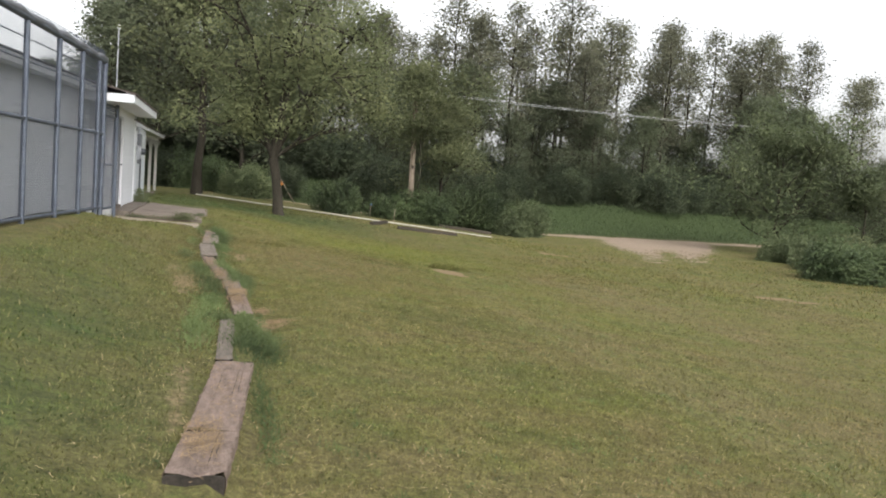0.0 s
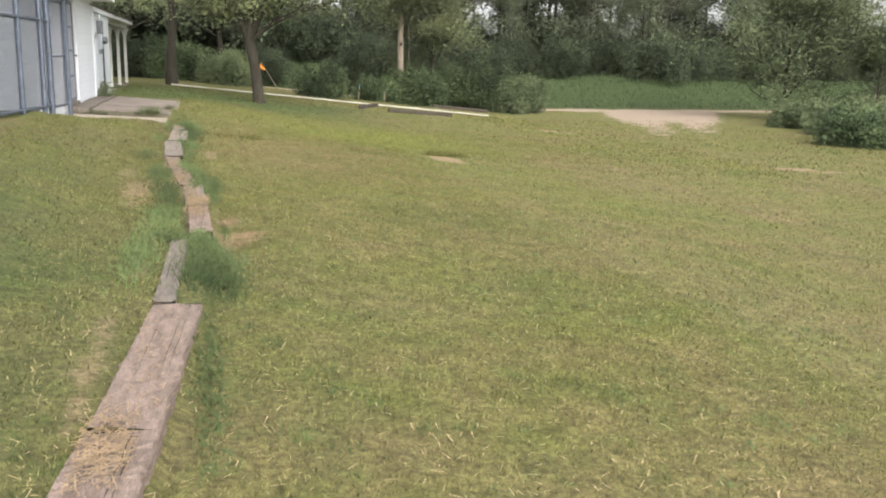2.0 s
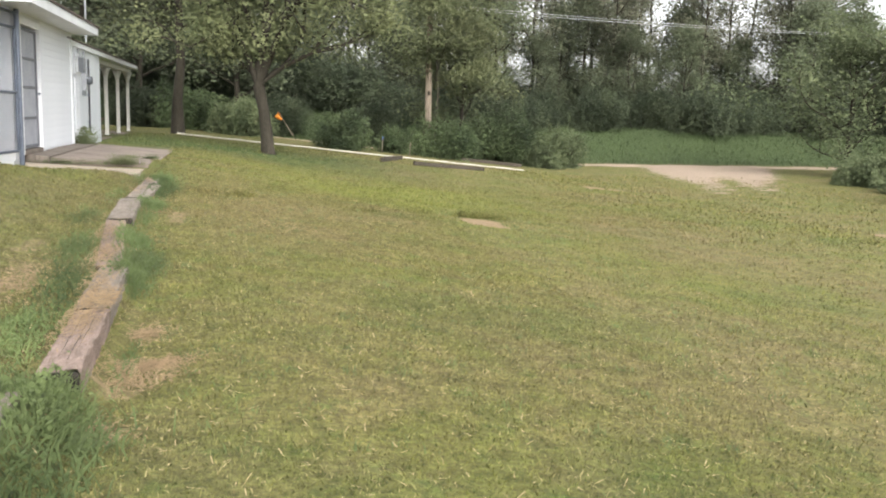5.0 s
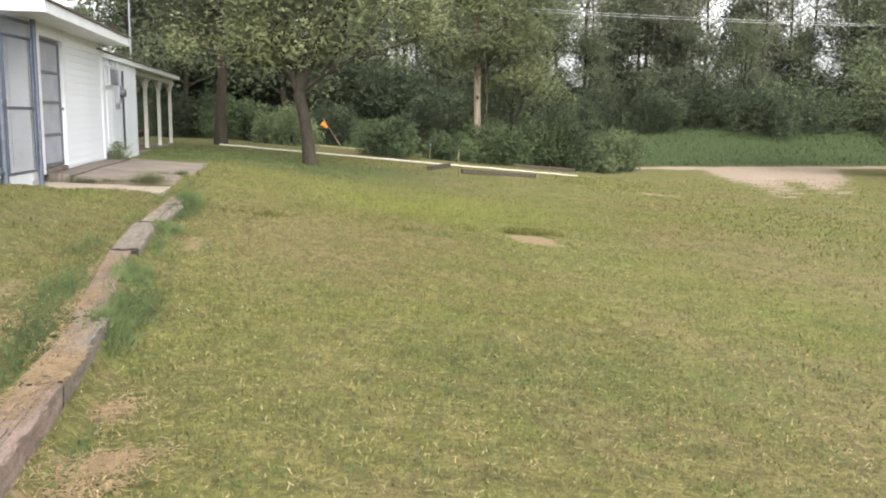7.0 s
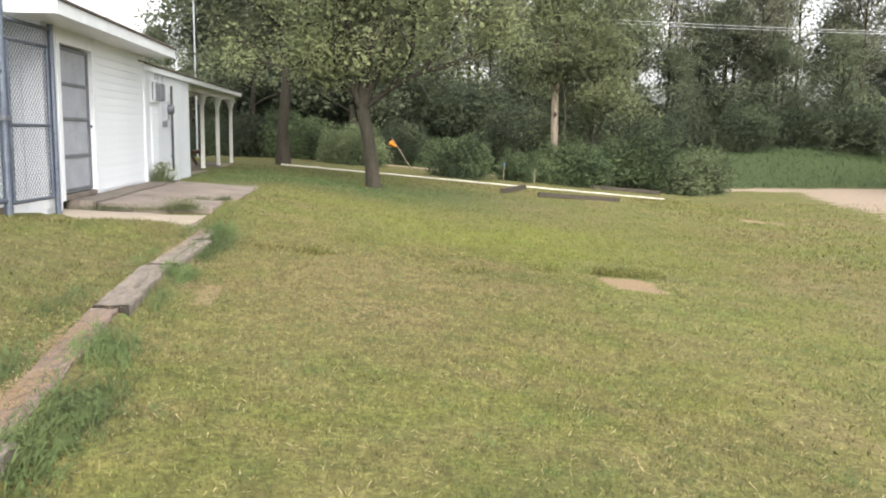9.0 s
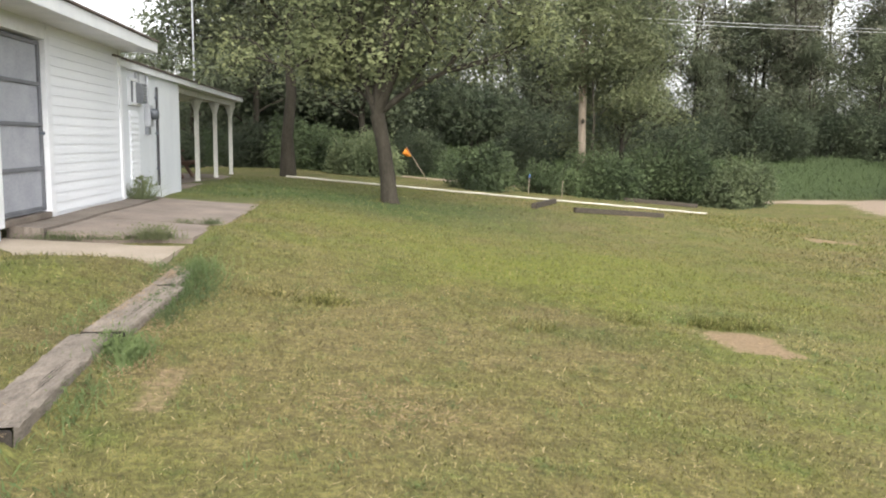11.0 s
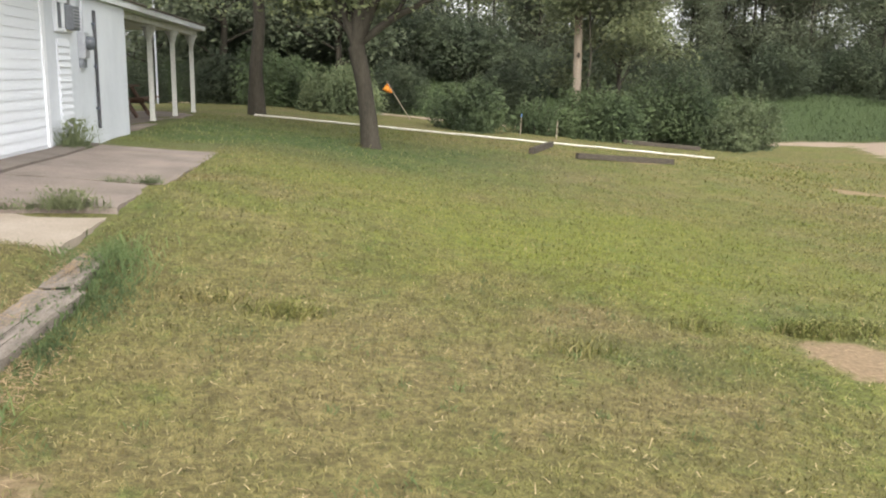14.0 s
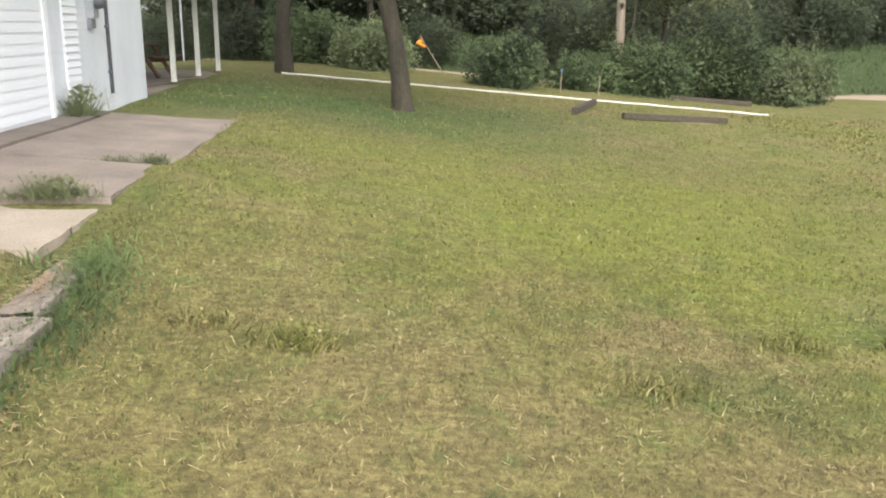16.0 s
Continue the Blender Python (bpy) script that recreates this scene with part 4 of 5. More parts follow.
# ---- trees and bushes ----
def grow(rng, base, height, radius, spread, clear, limbs, lean=(0, 0), depth=2):
    """Trunk and limbs as tubes, and the places of the twigs' ends."""
    tubes_out, tips = [], []
    n = 9
    sway = rng.normal(0, 0.05 * height / n, (n, 2)).cumsum(0)
    trunk = np.array([[lean[0] * (k / (n - 1)) ** 1.3 * height + sway[k, 0] * (k > 1), lean[1] * (k / (n - 1)) * height + sway[k, 1] * (k > 1), height * k / (n - 1)] for k in range(n)])
    rad = radius * (1 - 0.82 * np.linspace(0, 1, n)) * np.where(np.arange(n) == 0, 1.35, 1.0)
    tubes_out.append((trunk + base, rad, 9))

    def branch(p, d, length, r, level):
        m = 5
        pts = [np.array(p, float)]
        d = np.array(d, float)
        for _ in range(m - 1):
            d = d + rng.normal(0, 0.22, 3) + np.array([0, 0, 0.06])
            d /= np.linalg.norm(d)
            pts.append(pts[-1] + d * length / (m - 1))
        pts = np.array(pts)
        tubes_out.append((pts + base, r * np.linspace(1, 0.35, m), 5 if level else 6))
        tips.extend([pts[-1], pts[-2], pts[2]])
        if level < depth:
            for _ in range(3):
                k = rng.integers(1, m)
                q = d + rng.normal(0, 0.75, 3)
                branch(pts[k], q / np.linalg.norm(q), length * rng.uniform(0.4, 0.65), r * 0.5, level + 1)

    for k in range(limbs):
        f = clear + (1 - clear) * (k + rng.uniform(0, 0.8)) / limbs
        p = np.array([np.interp(f * height, trunk[:, 2], trunk[:, c]) for c in range(3)])
        ang = k * 2.4 + rng.uniform(-0.4, 0.4)
        reach = spread * math.sin(math.pi * min(max((f - clear) / (1 - clear) * 0.8 + 0.2, 0), 1)) * rng.uniform(0.7, 1.15)
        up = 0.35 + 0.6 * f
        d = np.array([math.cos(ang), math.sin(ang), up])
        branch(p, d / np.linalg.norm(d), max(reach, 0.4), radius * 0.42 * (1 - 0.6 * f), 1)
    tips.append(trunk[-1])
    return tubes_out, np.array(tips) + base


def forked_tree(name, label, seed, leaf):
    """A tree whose leaning trunk forks at head height into heavy limbs with a wide, low crown."""
    rng = np.random.default_rng(seed)
    ob = thing(name, label, "tree")
    wood, tips = [], []
    fork = np.array([-0.26, 0.0, 2.0])
    wood.append((np.array([[0.03, 0, -0.1], [0.0, 0, 0.15], [-0.03, 0, 0.6], [-0.12, 0, 1.3], fork]), np.array([0.25, 0.195, 0.17, 0.155, 0.165]), 12))

    def branch(p, d, length, r, level):
        m = 6
        pts, d = [np.array(p, float)], np.array(d, float)
        for _ in range(m - 1):
            d = d + rng.normal(0, 0.2, 3) + np.array([0, 0, 0.05 - 0.06 * level])
            d /= np.linalg.norm(d)
            if pts[-1][2] < 3.1 and d[2] < 0.15 and level > 0:
                d[2] = 0.3
            pts.append(pts[-1] + d * length / (m - 1))
        pts = np.array(pts)
        wood.append((pts, r * np.linspace(1, 0.35, m), 7 if level < 2 else 4))
        if level > 0:
            tips.extend([pts[-1], pts[-2], pts[3], pts[4]])
        if level < 3:
            for _ in range(5 if level == 0 else 3):
                k = rng.integers(2, m)
                q = d * 0.6 + rng.normal(0, 0.65, 3)
                branch(pts[k], q / np.linalg.norm(q), length * rng.uniform(0.34, 0.55), r * 0.5, level + 1)

    for dx, dy, dz, length, r in ((-0.5, 0.1, 1.1, 3.7, 0.12), (0.75, -0.1, 1.15, 5.0, 0.13), (0.1, 0.5, 1.4, 5.8, 0.11), (-0.15, -0.5, 1.4, 5.2, 0.1), (1.2, 0.12, 0.85, 4.4, 0.08), (-1.0, -0.1, 0.5, 1.9, 0.05), (0.5, 0.4, 1.3, 5.4, 0.1), (1.1, -0.2, 0.7, 4.8, 0.08), (-0.6, 0.5, 1.3, 3.8, 0.09)):
        d = np.array([dx, dy, dz])
        branch(fork, d / np.linalg.norm(d), length, r, 0)
    tubes("trunk", wood, BARK, ob)
    tips = np.array(tips)
    n = 46000
    c = tips[rng.integers(0, len(tips), n)] + rng.normal(0, 0.33, (n, 3)) * np.array([1, 1, 0.8])
    c = c[c[:, 2] > 2.35 + 0.5 * rng.random(len(c))]
    v, q = leaf_cards(rng, c, 0.066)
    add_to(new("crown", mesh_from("crown", v, q, leaf)), ob)
    return ob


def make_tree(name, label, seed, height, radius, spread, clear, limbs, leaves, size, clump, leaf, lean=(0, 0), category="tree", flat=0.7, depth=2, group=""):
    rng = np.random.default_rng(seed)
    ob = thing(name, label, category, group=group)
    wood, tips = grow(rng, np.zeros(3), height, radius, spread, clear, limbs, lean, depth)
    tubes("trunk", wood, BARK, ob)
    pick = rng.integers(0, len(tips), leaves)
    c = tips[pick] + rng.normal(0, clump, (leaves, 3)) * np.array([1, 1, flat])
    c[:, 2] = np.maximum(c[:, 2], 0.15)
    v, q = leaf_cards(rng, c, size)
    me = mesh_from("crown", v, q, leaf)
    add_to(new("crown", me), ob)
    return ob


def make_bush(name, label, seed, size, leaves, leaf_size, leaf, sprigs=26, category="bush", group=""):
    """A shrub: stems from the ground, leaves crowded on uneven lobes, with sprigs that stand out."""
    rng = np.random.default_rng(seed)
    ob = thing(name, label, category, group=group)
    w, d, h = size
    lobes = rng.uniform(-1, 1, (22, 3))
    lobes[:, :2] *= 0.68
    centre = np.stack([lobes[:, 0] * w / 2, lobes[:, 1] * d / 2, h * (0.30 + 0.26 * lobes[:, 2]) * (1 - 0.35 * (lobes[:, 0] ** 2))], -1)
    rad = rng.uniform(0.2, 0.36, 22) * min(w, d, 1.5 * h)
    stems = []
    for k in range(22):
        p0 = np.array([centre[k, 0] * 0.45, centre[k, 1] * 0.45, -0.05])
        stems.append(([p0, (p0 + centre[k]) / 2 + rng.normal(0, 0.06, 3), centre[k]], [0.03, 0.022, 0.008], 5))
    pick = rng.integers(0, 22, leaves)
    dirs = rng.normal(size=(leaves, 3))
    dirs /= np.linalg.norm(dirs, axis=1, keepdims=True)
    c = centre[pick] + dirs * (rad[pick] * rng.uniform(0.5, 1.08, leaves) ** 0.7)[:, None]
    extra = []
    for k in range(sprigs):
        i = rng.integers(0, 22)
        up = np.array([rng.normal(0, 0.35), rng.normal(0, 0.35), 1.0])
        up /= np.linalg.norm(up)
        length = rng.uniform(0.25, 0.6) * h * 0.7
        a = centre[i] + up * rad[i] * 0.6
        stems.append(([a, a + up * length * 0.5, a + up * length], [0.012, 0.009, 0.004], 4))
        f = rng.uniform(0, 1, 34)
        extra.append(a + up * (f * length)[:, None] + rng.normal(0, 0.06, (34, 3)))
    c = np.concatenate([c] + extra)
    c[:, 2] = np.abs(c[:, 2]) + 0.02
    tagged(tubes("stem", stems, BARK, ob), kind="stuff")
    v, q = leaf_cards(rng, c, leaf_size)
    add_to(new("foliage", mesh_from("foliage", v, q, leaf)), ob)
    return ob


def put(ob, x, y, rz=0.0, up=-0.05):
    ob.matrix_world = Matrix.Translation(on_ground(x, y, up)) @ pose(0, 0, 0, 0, 0, rz)
    return ob


shade = forked_tree("shade_tree", "leafy shade tree with a leaning forked trunk on the lawn", 11, LEAF_NEAR)
put(shade, 1.32, 21.6)
second = make_tree("shade_tree", "tall tree with a straight trunk behind the porch", 12, 10.0, 0.2, 4.2, 0.36, 16, 22000, 0.12, 0.42, LEAF_OLIVE, depth=3)
put(second, -1.6, 29.0)

hedge = [("bush", "round green bush behind the pale edging", 21, (2.7, 2.2, 1.75), 9000, 0.075, LEAF_BUSH, 4.5, 31.9),
         ("bush", "small dark bush between the marker stakes", 22, (1.5, 1.3, 1.6), 4500, 0.06, LEAF_BUSH, 7.0, 33.2),
         ("bush", "dense dark green hedge bush", 23, (3.0, 2.6, 2.1), 11000, 0.08, LEAF_BUSH, 9.3, 33.8),
         ("bush", "dark hedge bush with upright shoots", 24, (3.2, 2.8, 3.3), 14000, 0.08, LEAF_BUSH, 12.0, 34.8),
         ("bush", "pale green rounded hedge bush at the end", 25, (3.4, 2.8, 2.3), 12000, 0.08, LEAF_PALE, 14.9, 35.4),
         ("bush", "low olive bush near the tall tree", 26, (3.0, 2.4, 1.9), 9000, 0.08, LEAF_PALE, 0.7, 35.0),
         ("bush", "dark bush beside the trunk", 27, (3.0, 2.6, 2.2), 8000, 0.09, LEAF_BUSH, -1.6, 36.6)]
for name, label, seed, size, n, ls, leaf, x, y in hedge:
    put(make_bush(name, label, seed, size, n, ls, leaf), x, y, seed * 37)

middle = make_tree("small_tree", "young olive-green tree behind the hedge", 31, 6.2, 0.1, 2.4, 0.12, 14, 15000, 0.085, 0.34, LEAF_OLIVE, depth=3)
put(middle, 10.6, 36.2)
m2 = make_tree("small_tree", "leafy young tree beside the utility pole", 32, 7.4, 0.055, 2.4, 0.4, 13, 15000, 0.085, 0.36, LEAF_NEAR, depth=3)
put(m2, 9.0, 34.3)
right = make_tree("willow_tree", "drooping pale green tree beside the drive", 33, 6.0, 0.12, 4.2, 0.06, 18, 20000, 0.1, 0.46, LEAF_PALE, depth=3)
put(right, 27.4, 31.0)
m3 = make_tree("small_tree", "bushy young tree at the lawn's edge", 34, 4.2, 0.08, 2.6, 0.06, 14, 13000, 0.09, 0.4, LEAF_PALE, depth=3)
put(m3, 31.0, 29.0)
for k, (x, y, w, h, leaf, label) in enumerate(((22.2, 18.4, 4.2, 1.75, LEAF_BUSH, "dark broad-leaved bush at the lawn's edge"), (24.6, 15.8, 4.4, 1.9, LEAF_BUSH, "dark broad-leaved bush at the lawn's edge"),
                                               (22.4, 13.4, 4.0, 1.7, LEAF_BUSH, "dark broad-leaved bush at the lawn's edge"), (24.6, 22.4, 3.6, 1.5, LEAF_PALE, "tall pale weeds beside the drive"),
                                               (25.0, 26.4, 3.0, 1.3, LEAF_PALE, "tall pale weeds beside the drive"), (27.5, 24.6, 4.0, 1.6, LEAF_OLIVE, "olive bush beside the drive"))):
    put(make_bush("bush", label, 50 + k, (w, w * 0.8, h), 12000, 0.085, leaf), x, y, k * 50)

# wood on the bank: a few kinds, each standing in several places
kinds = []
for k in range(4):
    kinds.append(make_tree("forest_tree", "tall dark forest tree on the bank", 60 + k, 11.0 + k % 2, 0.17, 3.6, 0.1, 20, 11000, 0.16, 0.6, LEAF_FOREST, group="wood on the bank"))
thin = []
for k in range(4):
    thin.append(make_tree("forest_tree", "tall thin forest tree with sparse grey-green leaves", 70 + k, 13.5 + k, 0.15, 2.8, 0.3, 20, 4600, 0.14, 0.55, LEAF_DRY, group="wood on the bank"))
under = []
for k in range(3):
    under.append(make_bush("forest_shrub", "dark shrub at the foot of the wood", 80 + k, (5.0, 3.6, 3.6), 12000, 0.1, LEAF_UNDER, 30, group="shrubs below the wood"))
rng = np.random.default_rng(5)


def scatter(sources, count, x0, x1, y0, y1, s0, s1):
    for k in range(count):
        x = x0 + (x1 - x0) * (k + rng.uniform(0.1, 0.9)) / count
        y = rng.uniform(y0, y1)
        s = rng.uniform(s0, s1)
        m = Matrix.Translation(on_ground(x, y, -0.1)) @ pose(0, 0, 0, 0, 0, rng.uniform(0, 360)) @ Matrix.Scale(s, 4)
        src = sources[k % len(sources)]
        if k < len(sources):
            src.matrix_world = m
        else:
            o = copy_thing(src, pose(0, 0, 0))
            o.matrix_world = m


scatter(under, 34, -7.5, 76, 44.6, 48.0, 0.7, 1.15)
scatter(kinds, 24, -7.5, 43, 48.5, 56.0, 0.48, 0.78)
scatter(thin, 52, -8.5, 45, 50.0, 64.0, 0.7, 0.98)
for k in range(26):
    o = copy_thing(under[k % 3], pose(0, 0, 0))
    x = -9.0 + 3.6 * k
    o.matrix_world = Matrix.Translation(on_ground(x, 58.0 + 3 * math.sin(k * 1.9), -0.1)) @ pose(0, 0, 0, 0, 0, k * 71) @ Matrix.Scale(1.35 + 0.25 * math.sin(k * 2.3), 4)
for k in range(12):
    o = copy_thing((kinds + thin)[k % 8], pose(0, 0, 0))
    o.matrix_world = Matrix.Translation(on_ground(47.0 + 3.4 * k, 52.0 + 5 * math.sin(k * 2.1), -0.1)) @ pose(0, 0, 0, 0, 0, k * 53) @ Matrix.Scale(0.5 + 0.09 * math.sin(k * 3.1), 4)
for x, y, s in ((-6.6, 40.0, 0.8), (-4.2, 42.0, 1.0), (0.5, 42.5, 0.9), (-14.0, 66.0, 0.6), (-19.0, 70.0, 0.62), (-24.0, 66.0, 0.55), (-11.5, 72.0, 0.66), (-29.0, 72.0, 0.6), (38.0, 36.0, 0.5), (44.0, 30.0, 0.4), (36.5, 47.0, 0.72), (41.0, 49.0, 0.66), (36.0, 22.0, 0.36)):
    o = copy_thing(kinds[int(abs(x)) % 4], pose(0, 0, 0))
    o.matrix_world = Matrix.Translation(on_ground(x, y, -0.1)) @ pose(0, 0, 0, 0, 0, x * 40) @ Matrix.Scale(s, 4)
for x, y, s in ((42.0, 53.0, 0.8), (45.5, 49.0, 0.72), (49.0, 52.0, 0.78), (53.0, 48.0, 0.66), (57.0, 51.0, 0.7)):
    o = copy_thing(thin[int(x) % 4], pose(0, 0, 0))
    o.matrix_world = Matrix.Translation(on_ground(x, y, -0.1)) @ pose(0, 0, 0, 0, 0, x * 40) @ Matrix.Scale(s, 4)
for x, y, s in ((-6.5, 37.0, 0.6), (2.6, 40.5, 0.7), (-3.5, 38.0, 0.75), (7.5, 41.0, 0.75), (12.5, 41.2, 0.7)):
    o = copy_thing(under[int(abs(x)) % 3], pose(0, 0, 0))
    o.matrix_world = Matrix.Translation(on_ground(x, y, -0.1)) @ pose(0, 0, 0, 0, 0, x * 40) @ Matrix.Scale(s, 4)


# ---- grass ----
def blades(rng, x, y, high, wide, lean):
    """Bent blades of two quads' length, narrow at the tip."""
    n = len(x)
    z = ground_z(x, y) + bumps(x, y)
    ang = rng.uniform(0, 2 * np.pi, n)
    side = np.stack([np.cos(ang), np.sin(ang), np.zeros(n)], -1)
    tilt = rng.uniform(0, 2 * np.pi, n)
    l = lean * rng.uniform(0.2, 1.6, n)
    d = np.stack([np.cos(tilt) * l, np.sin(tilt) * l, np.ones(n)], -1)
    d /= np.linalg.norm(d, axis=1, keepdims=True)
    d2 = d + np.stack([np.cos(tilt) * l, np.sin(tilt) * l, -0.35 * l], -1) * 0.8
    d2 /= np.linalg.norm(d2, axis=1, keepdims=True)
    h, w = (high * rng.uniform(0.5, 1.4, n))[:, None], (wide * rng.uniform(0.6, 1.3, n))[:, None]
    base = np.stack([x, y, z - 0.004], -1)
    mid = base + d * h * 0.55
    tip = mid + d2 * h * 0.5
    v = np.stack([base - side * w / 2, base + side * w / 2, mid + side * w * 0.42, mid - side * w * 0.42, tip], 1).reshape(-1, 3)
    o = np.arange(n)[:, None] * 5
    f = np.concatenate([o + np.array([[0, 1, 2]]), o + np.array([[0, 2, 3]]), o + np.array([[3, 2, 4]])], 0)
    return v, f


def free_of_slabs(x, y):
    patio = (x < -1.04) & (y > 10.38) & (y < 17.33)
    wall = (x < -2.95) & (y < 31)
    porch = (x < -3.1) & (y > 16)
    return ~(patio | wall | porch) & ((np.abs(x - tie_x(y)) > 0.14) | (y > 10.4))


rng = np.random.default_rng(7)
vs, fs, off = [], [], 0
for x0, x1, y0, y1, dens, high, wide, lean in ((-1.6, 3.8, -8.4, 11.5, 3700, 0.034, 0.0048, 1.05), (3.8, 7.5, -6.0, 12.0, 700, 0.045, 0.008, 1.0), (-2.95, -1.6, -6.0, 11.5, 700, 0.05, 0.008, 1.0),
                                               (-1.1, 9.5, 11.5, 19.0, 650, 0.045, 0.0085, 1.0), (-3.2, 12.0, 19.0, 28.0, 230, 0.05, 0.013, 1.0), (7.5, 14.0, -4.0, 19.0, 230, 0.05, 0.013, 1.0), (9.5, 22.0, 10.0, 30.0, 70, 0.07, 0.025, 0.9), (14.0, 20.0, -2.0, 10.0, 90, 0.07, 0.02, 0.9)):
    n = int((x1 - x0) * (y1 - y0) * dens)
    x, y = rng.uniform(x0, x1, n), rng.uniform(y0, y1, n)
    keep = free_of_slabs(x, y) & (rng.random(n) > gravel(x, y)) & (rng.random(n) > 1.15 * bare(x, y)) & (rng.random(n) > 0.1 + 0.3 * blotch(x * 0.8, y * 0.8))
    v, f = blades(rng, x[keep], y[keep], high, wide, lean)
    vs.append(v)
    fs.append(f + off)
    off += len(v)
grass_verts = np.concatenate(vs)
grass = new("grass", mesh_from("grass", grass_verts, np.concatenate(fs), BLADE))
att = grass.data.attributes.new("growth", "FLOAT", "POINT")
att.data.foreach_set("value", growth(grass_verts[:, 0], grass_verts[:, 1]).astype(np.float32))
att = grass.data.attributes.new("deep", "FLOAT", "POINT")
att.data.foreach_set("value", darkened_grass(grass_verts[:, 0], grass_verts[:, 1]).astype(np.float32))
tagged(grass, "short mown olive and straw-coloured grass", "grass", kind="stuff")

# small fresh tufts between the mown grass
n = 420
tx, ty = rng.uniform(-1.3, 5.5, n), rng.uniform(-7.0, 11.0, n)
size = rng.uniform(0.02, 0.07, n)
x = (tx[:, None] + size[:, None] * rng.normal(0, 1, (n, 22))).ravel()
y = (ty[:, None] + size[:, None] * rng.normal(0, 1, (n, 22))).ravel()
ok = free_of_slabs(x, y) & (bare(x, y) < 0.3)
v, f = blades(rng, x[ok], y[ok], 0.05, 0.006, 0.9)
tagged(new("grass_tufts", mesh_from("grass_tufts", v, f, WEED)), "small fresh green tufts in the mown lawn", "grass", kind="stuff")

# rough grass on the bank below the wood
n = 15000
x, y = rng.uniform(-14, 48, n), rng.uniform(39.0, 47.5, n)
v, f = blades(rng, x, y, 0.22, 0.05, 0.8)
tagged(new("bank_grass", mesh_from("bank_grass", v, f, LEAF_BANK)), "rough grass on the bank", "grass", kind="stuff")

# pale clippings lying on the lawn
n = 6500
x, y = rng.uniform(-1.5, 6.0, n), rng.uniform(-6.0, 11.0, n)
ok = free_of_slabs(x, y)
x, y = x[ok], y[ok]
a = rng.uniform(0, 2 * np.pi, len(x))
l = rng.uniform(0.007, 0.03, len(x))
u = np.stack([np.cos(a), np.sin(a), rng.normal(0, 0.25, len(x))], -1) * l[:, None]
s = np.stack([-np.sin(a), np.cos(a), np.zeros(len(x))], -1) * 0.002
c = np.stack([x, y, ground_z(x, y) + bumps(x, y) + rng.uniform(0.015, 0.045, len(x))], -1)
v = np.stack([c - u - s, c - u + s, c + u + s * 0.5, c + u - s * 0.5], 1).reshape(-1, 3)
clip_ob = new("grass_clippings", mesh_from("grass_clippings", v, np.arange(len(v)).reshape(-1, 4), STRAW))
tagged(clip_ob, "pale dry straw clippings lying on the grass", "straw", kind="stuff")


def weed(x, y, spread, high, count, seed, label, mat=WEED, z=None):
    """A clump of long bent blades."""
    r = np.random.default_rng(seed)
    px = x + r.normal(0, spread[0], count)
    py = y + r.normal(0, spread[1], count)
    v, f = blades(r, px, py, high, 0.009, 0.85)
    n = count // 2
    lx, ly = x + r.normal(0, spread[0] * 0.9, n), y + r.normal(0, spread[1] * 0.9, n)
    c = np.stack([lx, ly, ground_z(lx, ly) + bumps(lx, ly) + high * r.uniform(0.15, 1.05, n)], -1)
    lv, lq = leaf_cards(r, c, 0.1 * high + 0.006, 0.6)
    f = np.concatenate([f, lq[:, [0, 1, 2]] + len(v), lq[:, [0, 2, 3]] + len(v)])
    v = np.concatenate([v, lv])
    if z is not None:
        v[:, 2] += z - float(ground_z(x, y))
    ob = tagged(new("weed_clump", mesh_from("weed_clump", v, f, mat)), label, "weeds", group="weeds", kind="stuff")
    return ob


spots = [(-0.56, 7.3, 0.06, 0.2, 0.16, 700), (-0.57, 8.35, 0.05, 0.25, 0.11, 350), (-0.31, -1.53, 0.13, 0.5, 0.15, 1500), (-0.3, -0.64, 0.11, 0.35, 0.17, 1400), (-0.85, -0.96, 0.08, 0.8, 0.12, 900), (-0.33, -3.48, 0.05, 0.9, 0.09, 800), (-0.34, 3.34, 0.08, 0.45, 0.16, 1500), (-0.37, 2.67, 0.07, 0.25, 0.15, 900),
         (-0.74, 2.18, 0.09, 0.7, 0.11, 1100), (-0.91, 3.8, 0.09, 0.7, 0.11, 1000), (-0.73, 0.63, 0.1, 0.6, 0.11, 1100), (-0.55, 4.63, 0.08, 0.45, 0.14, 1000), (-0.61, 6.41, 0.06, 0.4, 0.1, 500), (-0.69, 7.42, 0.06, 0.25, 0.14, 800),
         (-0.74, 9.09, 0.07, 0.55, 0.14, 1000), (-0.66, 10.05, 0.12, 0.4, 0.14, 900), (-1.19, 5.83, 0.08, 0.5, 0.09, 500), (-0.6, -0.32, 0.08, 0.15, 0.15, 500), (-0.35, -0.4, 0.07, 0.18, 0.15, 700), (-1.13, 8.2, 0.08, 0.7, 0.08, 420), (-0.17, 0.73, 0.03, 0.4, 0.07, 260), (-0.56, 9.35, 0.12, 0.5, 0.11, 700), (-0.89, 10.14, 0.12, 0.4, 0.14, 700), (-0.81, 9.35, 0.07, 0.3, 0.12, 450)]
for k, (x, y, sx, sy, h, n) in enumerate(spots):
    weed(x, y, (sx, sy * 0.7), h * 0.72, int(n * 0.6), 300 + k, "bright green weeds growing along the timber edging")
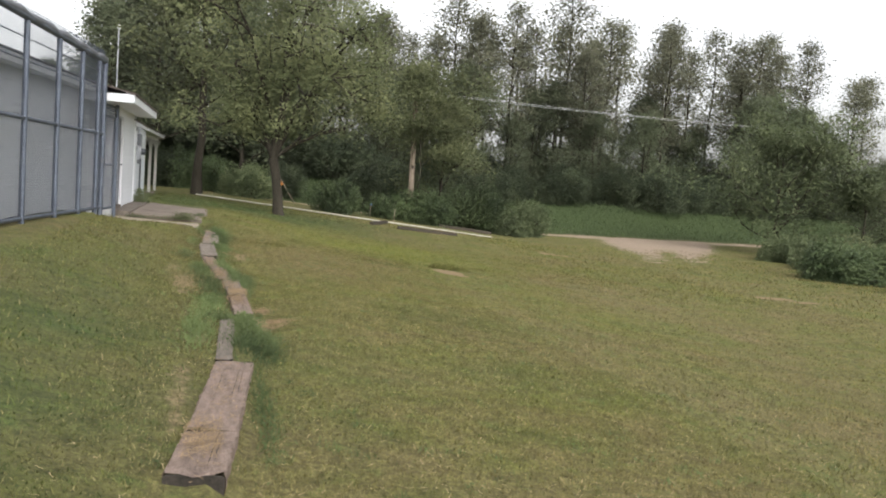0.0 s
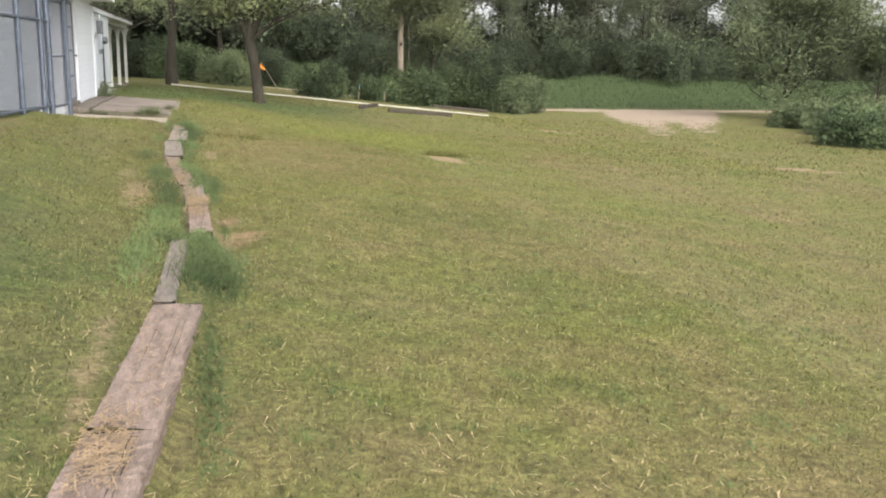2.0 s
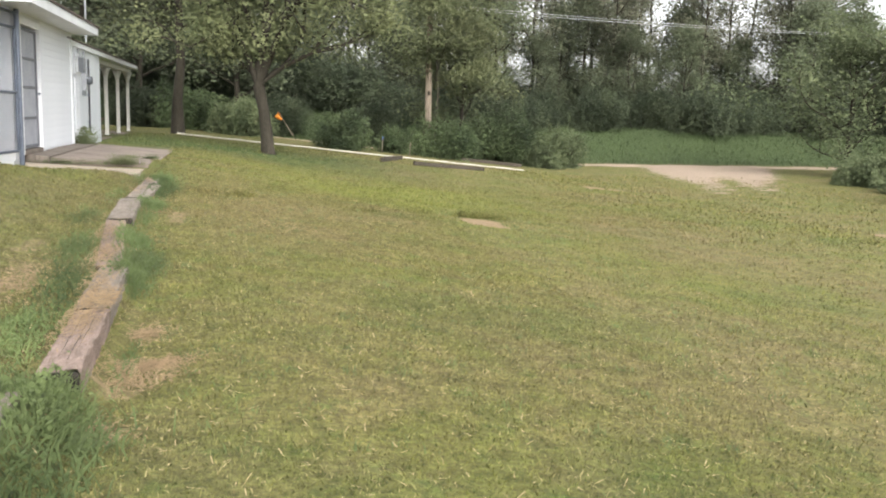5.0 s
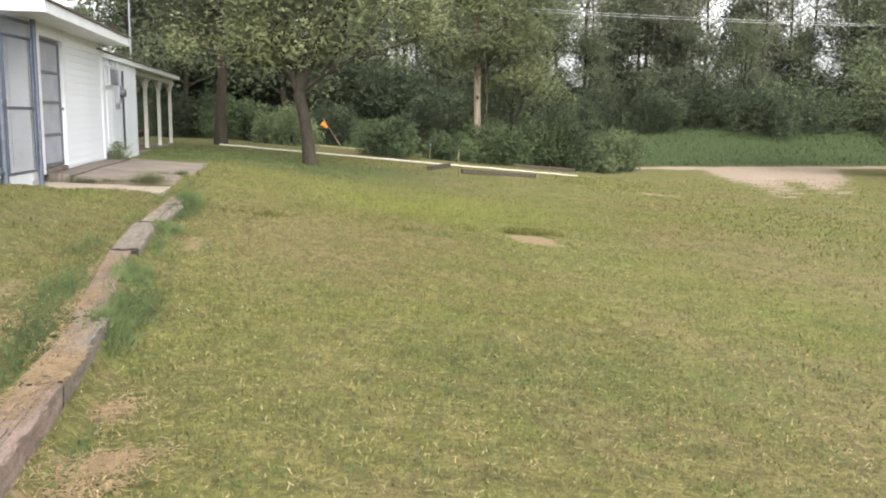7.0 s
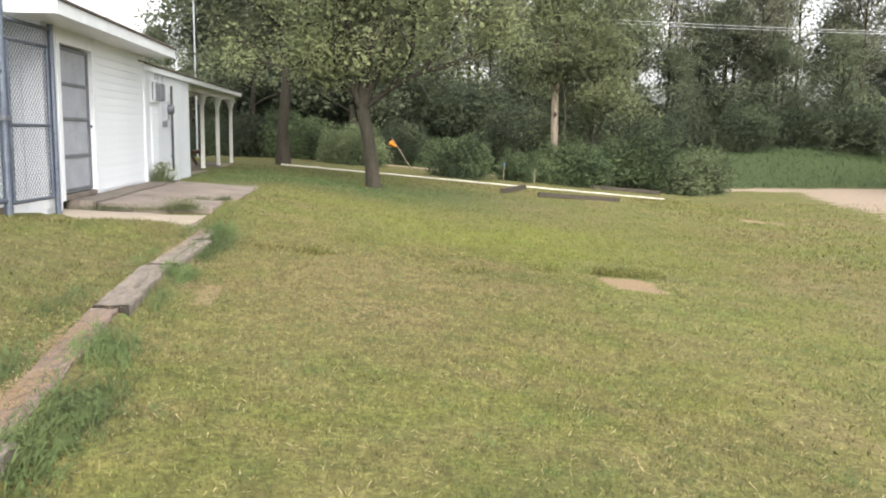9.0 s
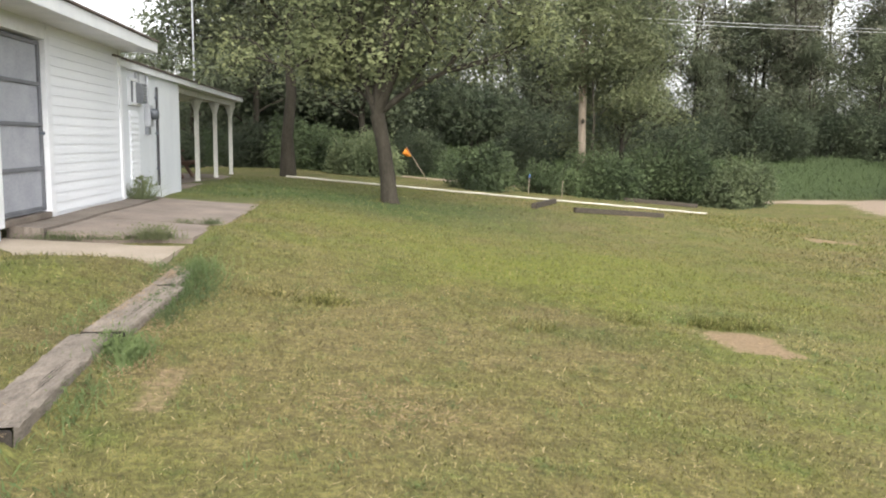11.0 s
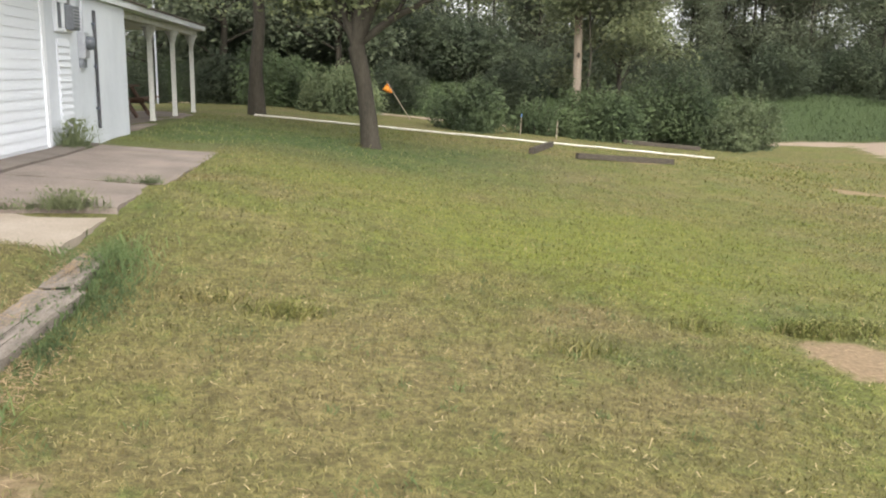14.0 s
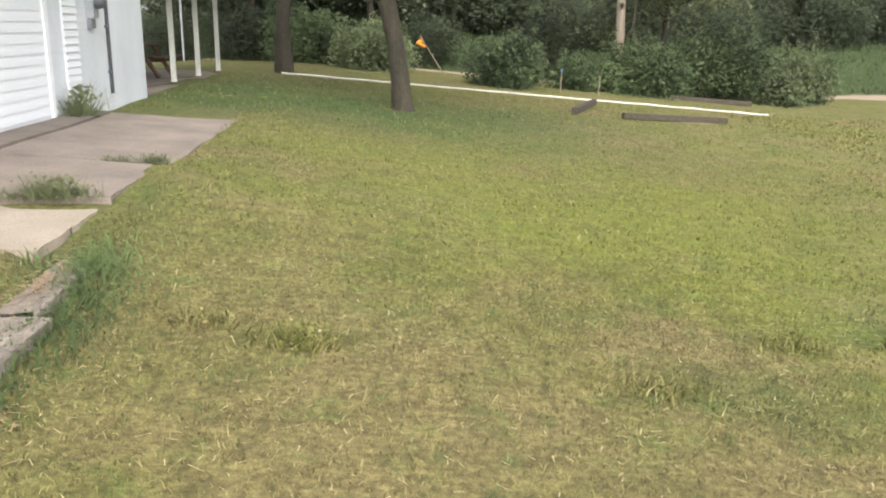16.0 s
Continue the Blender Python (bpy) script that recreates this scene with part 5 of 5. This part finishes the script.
for k, (x, y, sx, sy, h, n) in enumerate(((-1.45, 11.72, 0.12, 0.05, 0.15, 420), (-1.9, 11.72, 0.25, 0.03, 0.08, 240), (-2.5, 11.7, 0.2, 0.03, 0.09, 200), (-1.14, 13.42, 0.06, 0.05, 0.08, 160), (-1.5, 13.42, 0.1, 0.03, 0.07, 120))):
    weed(x, y, (sx, sy), h, n, 340 + k, "green-brown weeds growing in the patio joint", LEAF_OLIVE, -0.04)
weed(-2.85, 16.75, (0.09, 0.14), 0.42, 300, 350, "tall pale weeds against the annexe wall", LEAF_PALE, 0.02)
for k, (x, y, n) in enumerate(((0.02, 9.55, 160), (0.55, 9.3, 260), (2.3, 9.0, 120), (1.25, 21.6, 260), (3.4, 9.9, 140), (4.25, 10.0, 600), (4.8, 10.2, 600), (4.5, 10.1, 900))):
    weed(x, y, (0.12, 0.07), 0.1, n, 360 + k, "tuft of taller grass in the lawn", BLADE)
# straw on the timbers and on the bare soil beside them
litter = [(-0.73, -4.66, -0.252, 0.07, 0.22, 420), (-0.42, 1.5, -0.262, 0.08, 0.16, 800), (-0.44, 0.97, -0.266, 0.07, 0.3, 560), (-0.51, 2.18, -0.262, 0.07, 0.3, 360), (-0.65, 3.39, -0.266, 0.07, 0.45, 700), (-0.79, 4.73, -0.256, 0.07, 0.4, 460),
          (-0.91, 8.47, -0.182, 0.06, 0.5, 240), (-0.88, 9.79, -0.152, 0.06, 0.3, 240), (-0.58, -3.38, -0.262, 0.07, 0.5, 120)]
for k, (x, y, z, sx, sy, n) in enumerate(litter + [(-0.05, 0.64, None, 0.15, 0.08, 700), (-0.1, 0.36, None, 0.13, 0.1, 500), (-0.2, -0.44, None, 0.1, 0.1, 300), (-0.11, 1.41, None, 0.08, 0.15, 300), (-0.59, 7.94, None, 0.1, 0.3, 500), (-0.58, 7.17, None, 0.12, 0.2, 300), (-1.04, 2.09, None, 0.12, 0.5, 600), (1, 6.6, None, 0.35, 0.25, 300)]):
    r = np.random.default_rng(380 + k)
    a = r.uniform(0, 2 * np.pi, n)
    px, py = x + r.normal(0, sx, n), y + r.normal(0, sy, n)
    if z is None:
        pz = ground_z(px, py) + bumps(px, py) + r.uniform(0.004, 0.022, n)
    else:
        px = np.clip(px, x - 0.1 - 0.04 * (y - np.mean(py)), x + 0.1)
        pz = z + r.uniform(0.003, 0.016, n)
    c = np.stack([px, py, pz], -1)
    u = np.stack([np.cos(a), np.sin(a), r.normal(0, 0.12, n)], -1) * r.uniform(0.01, 0.04, (n, 1))
    s = np.stack([-np.sin(a), np.cos(a), np.zeros(n)], -1) * 0.0022
    v = np.stack([c - u - s, c - u + s, c + u + s, c + u - s], 1).reshape(-1, 3)
    tagged(new("straw_litter", mesh_from("straw_litter", v, np.arange(len(v)).reshape(-1, 4), ORANGE_STRAW)), "dry orange-brown straw lying along the timber edging", "straw", kind="stuff")
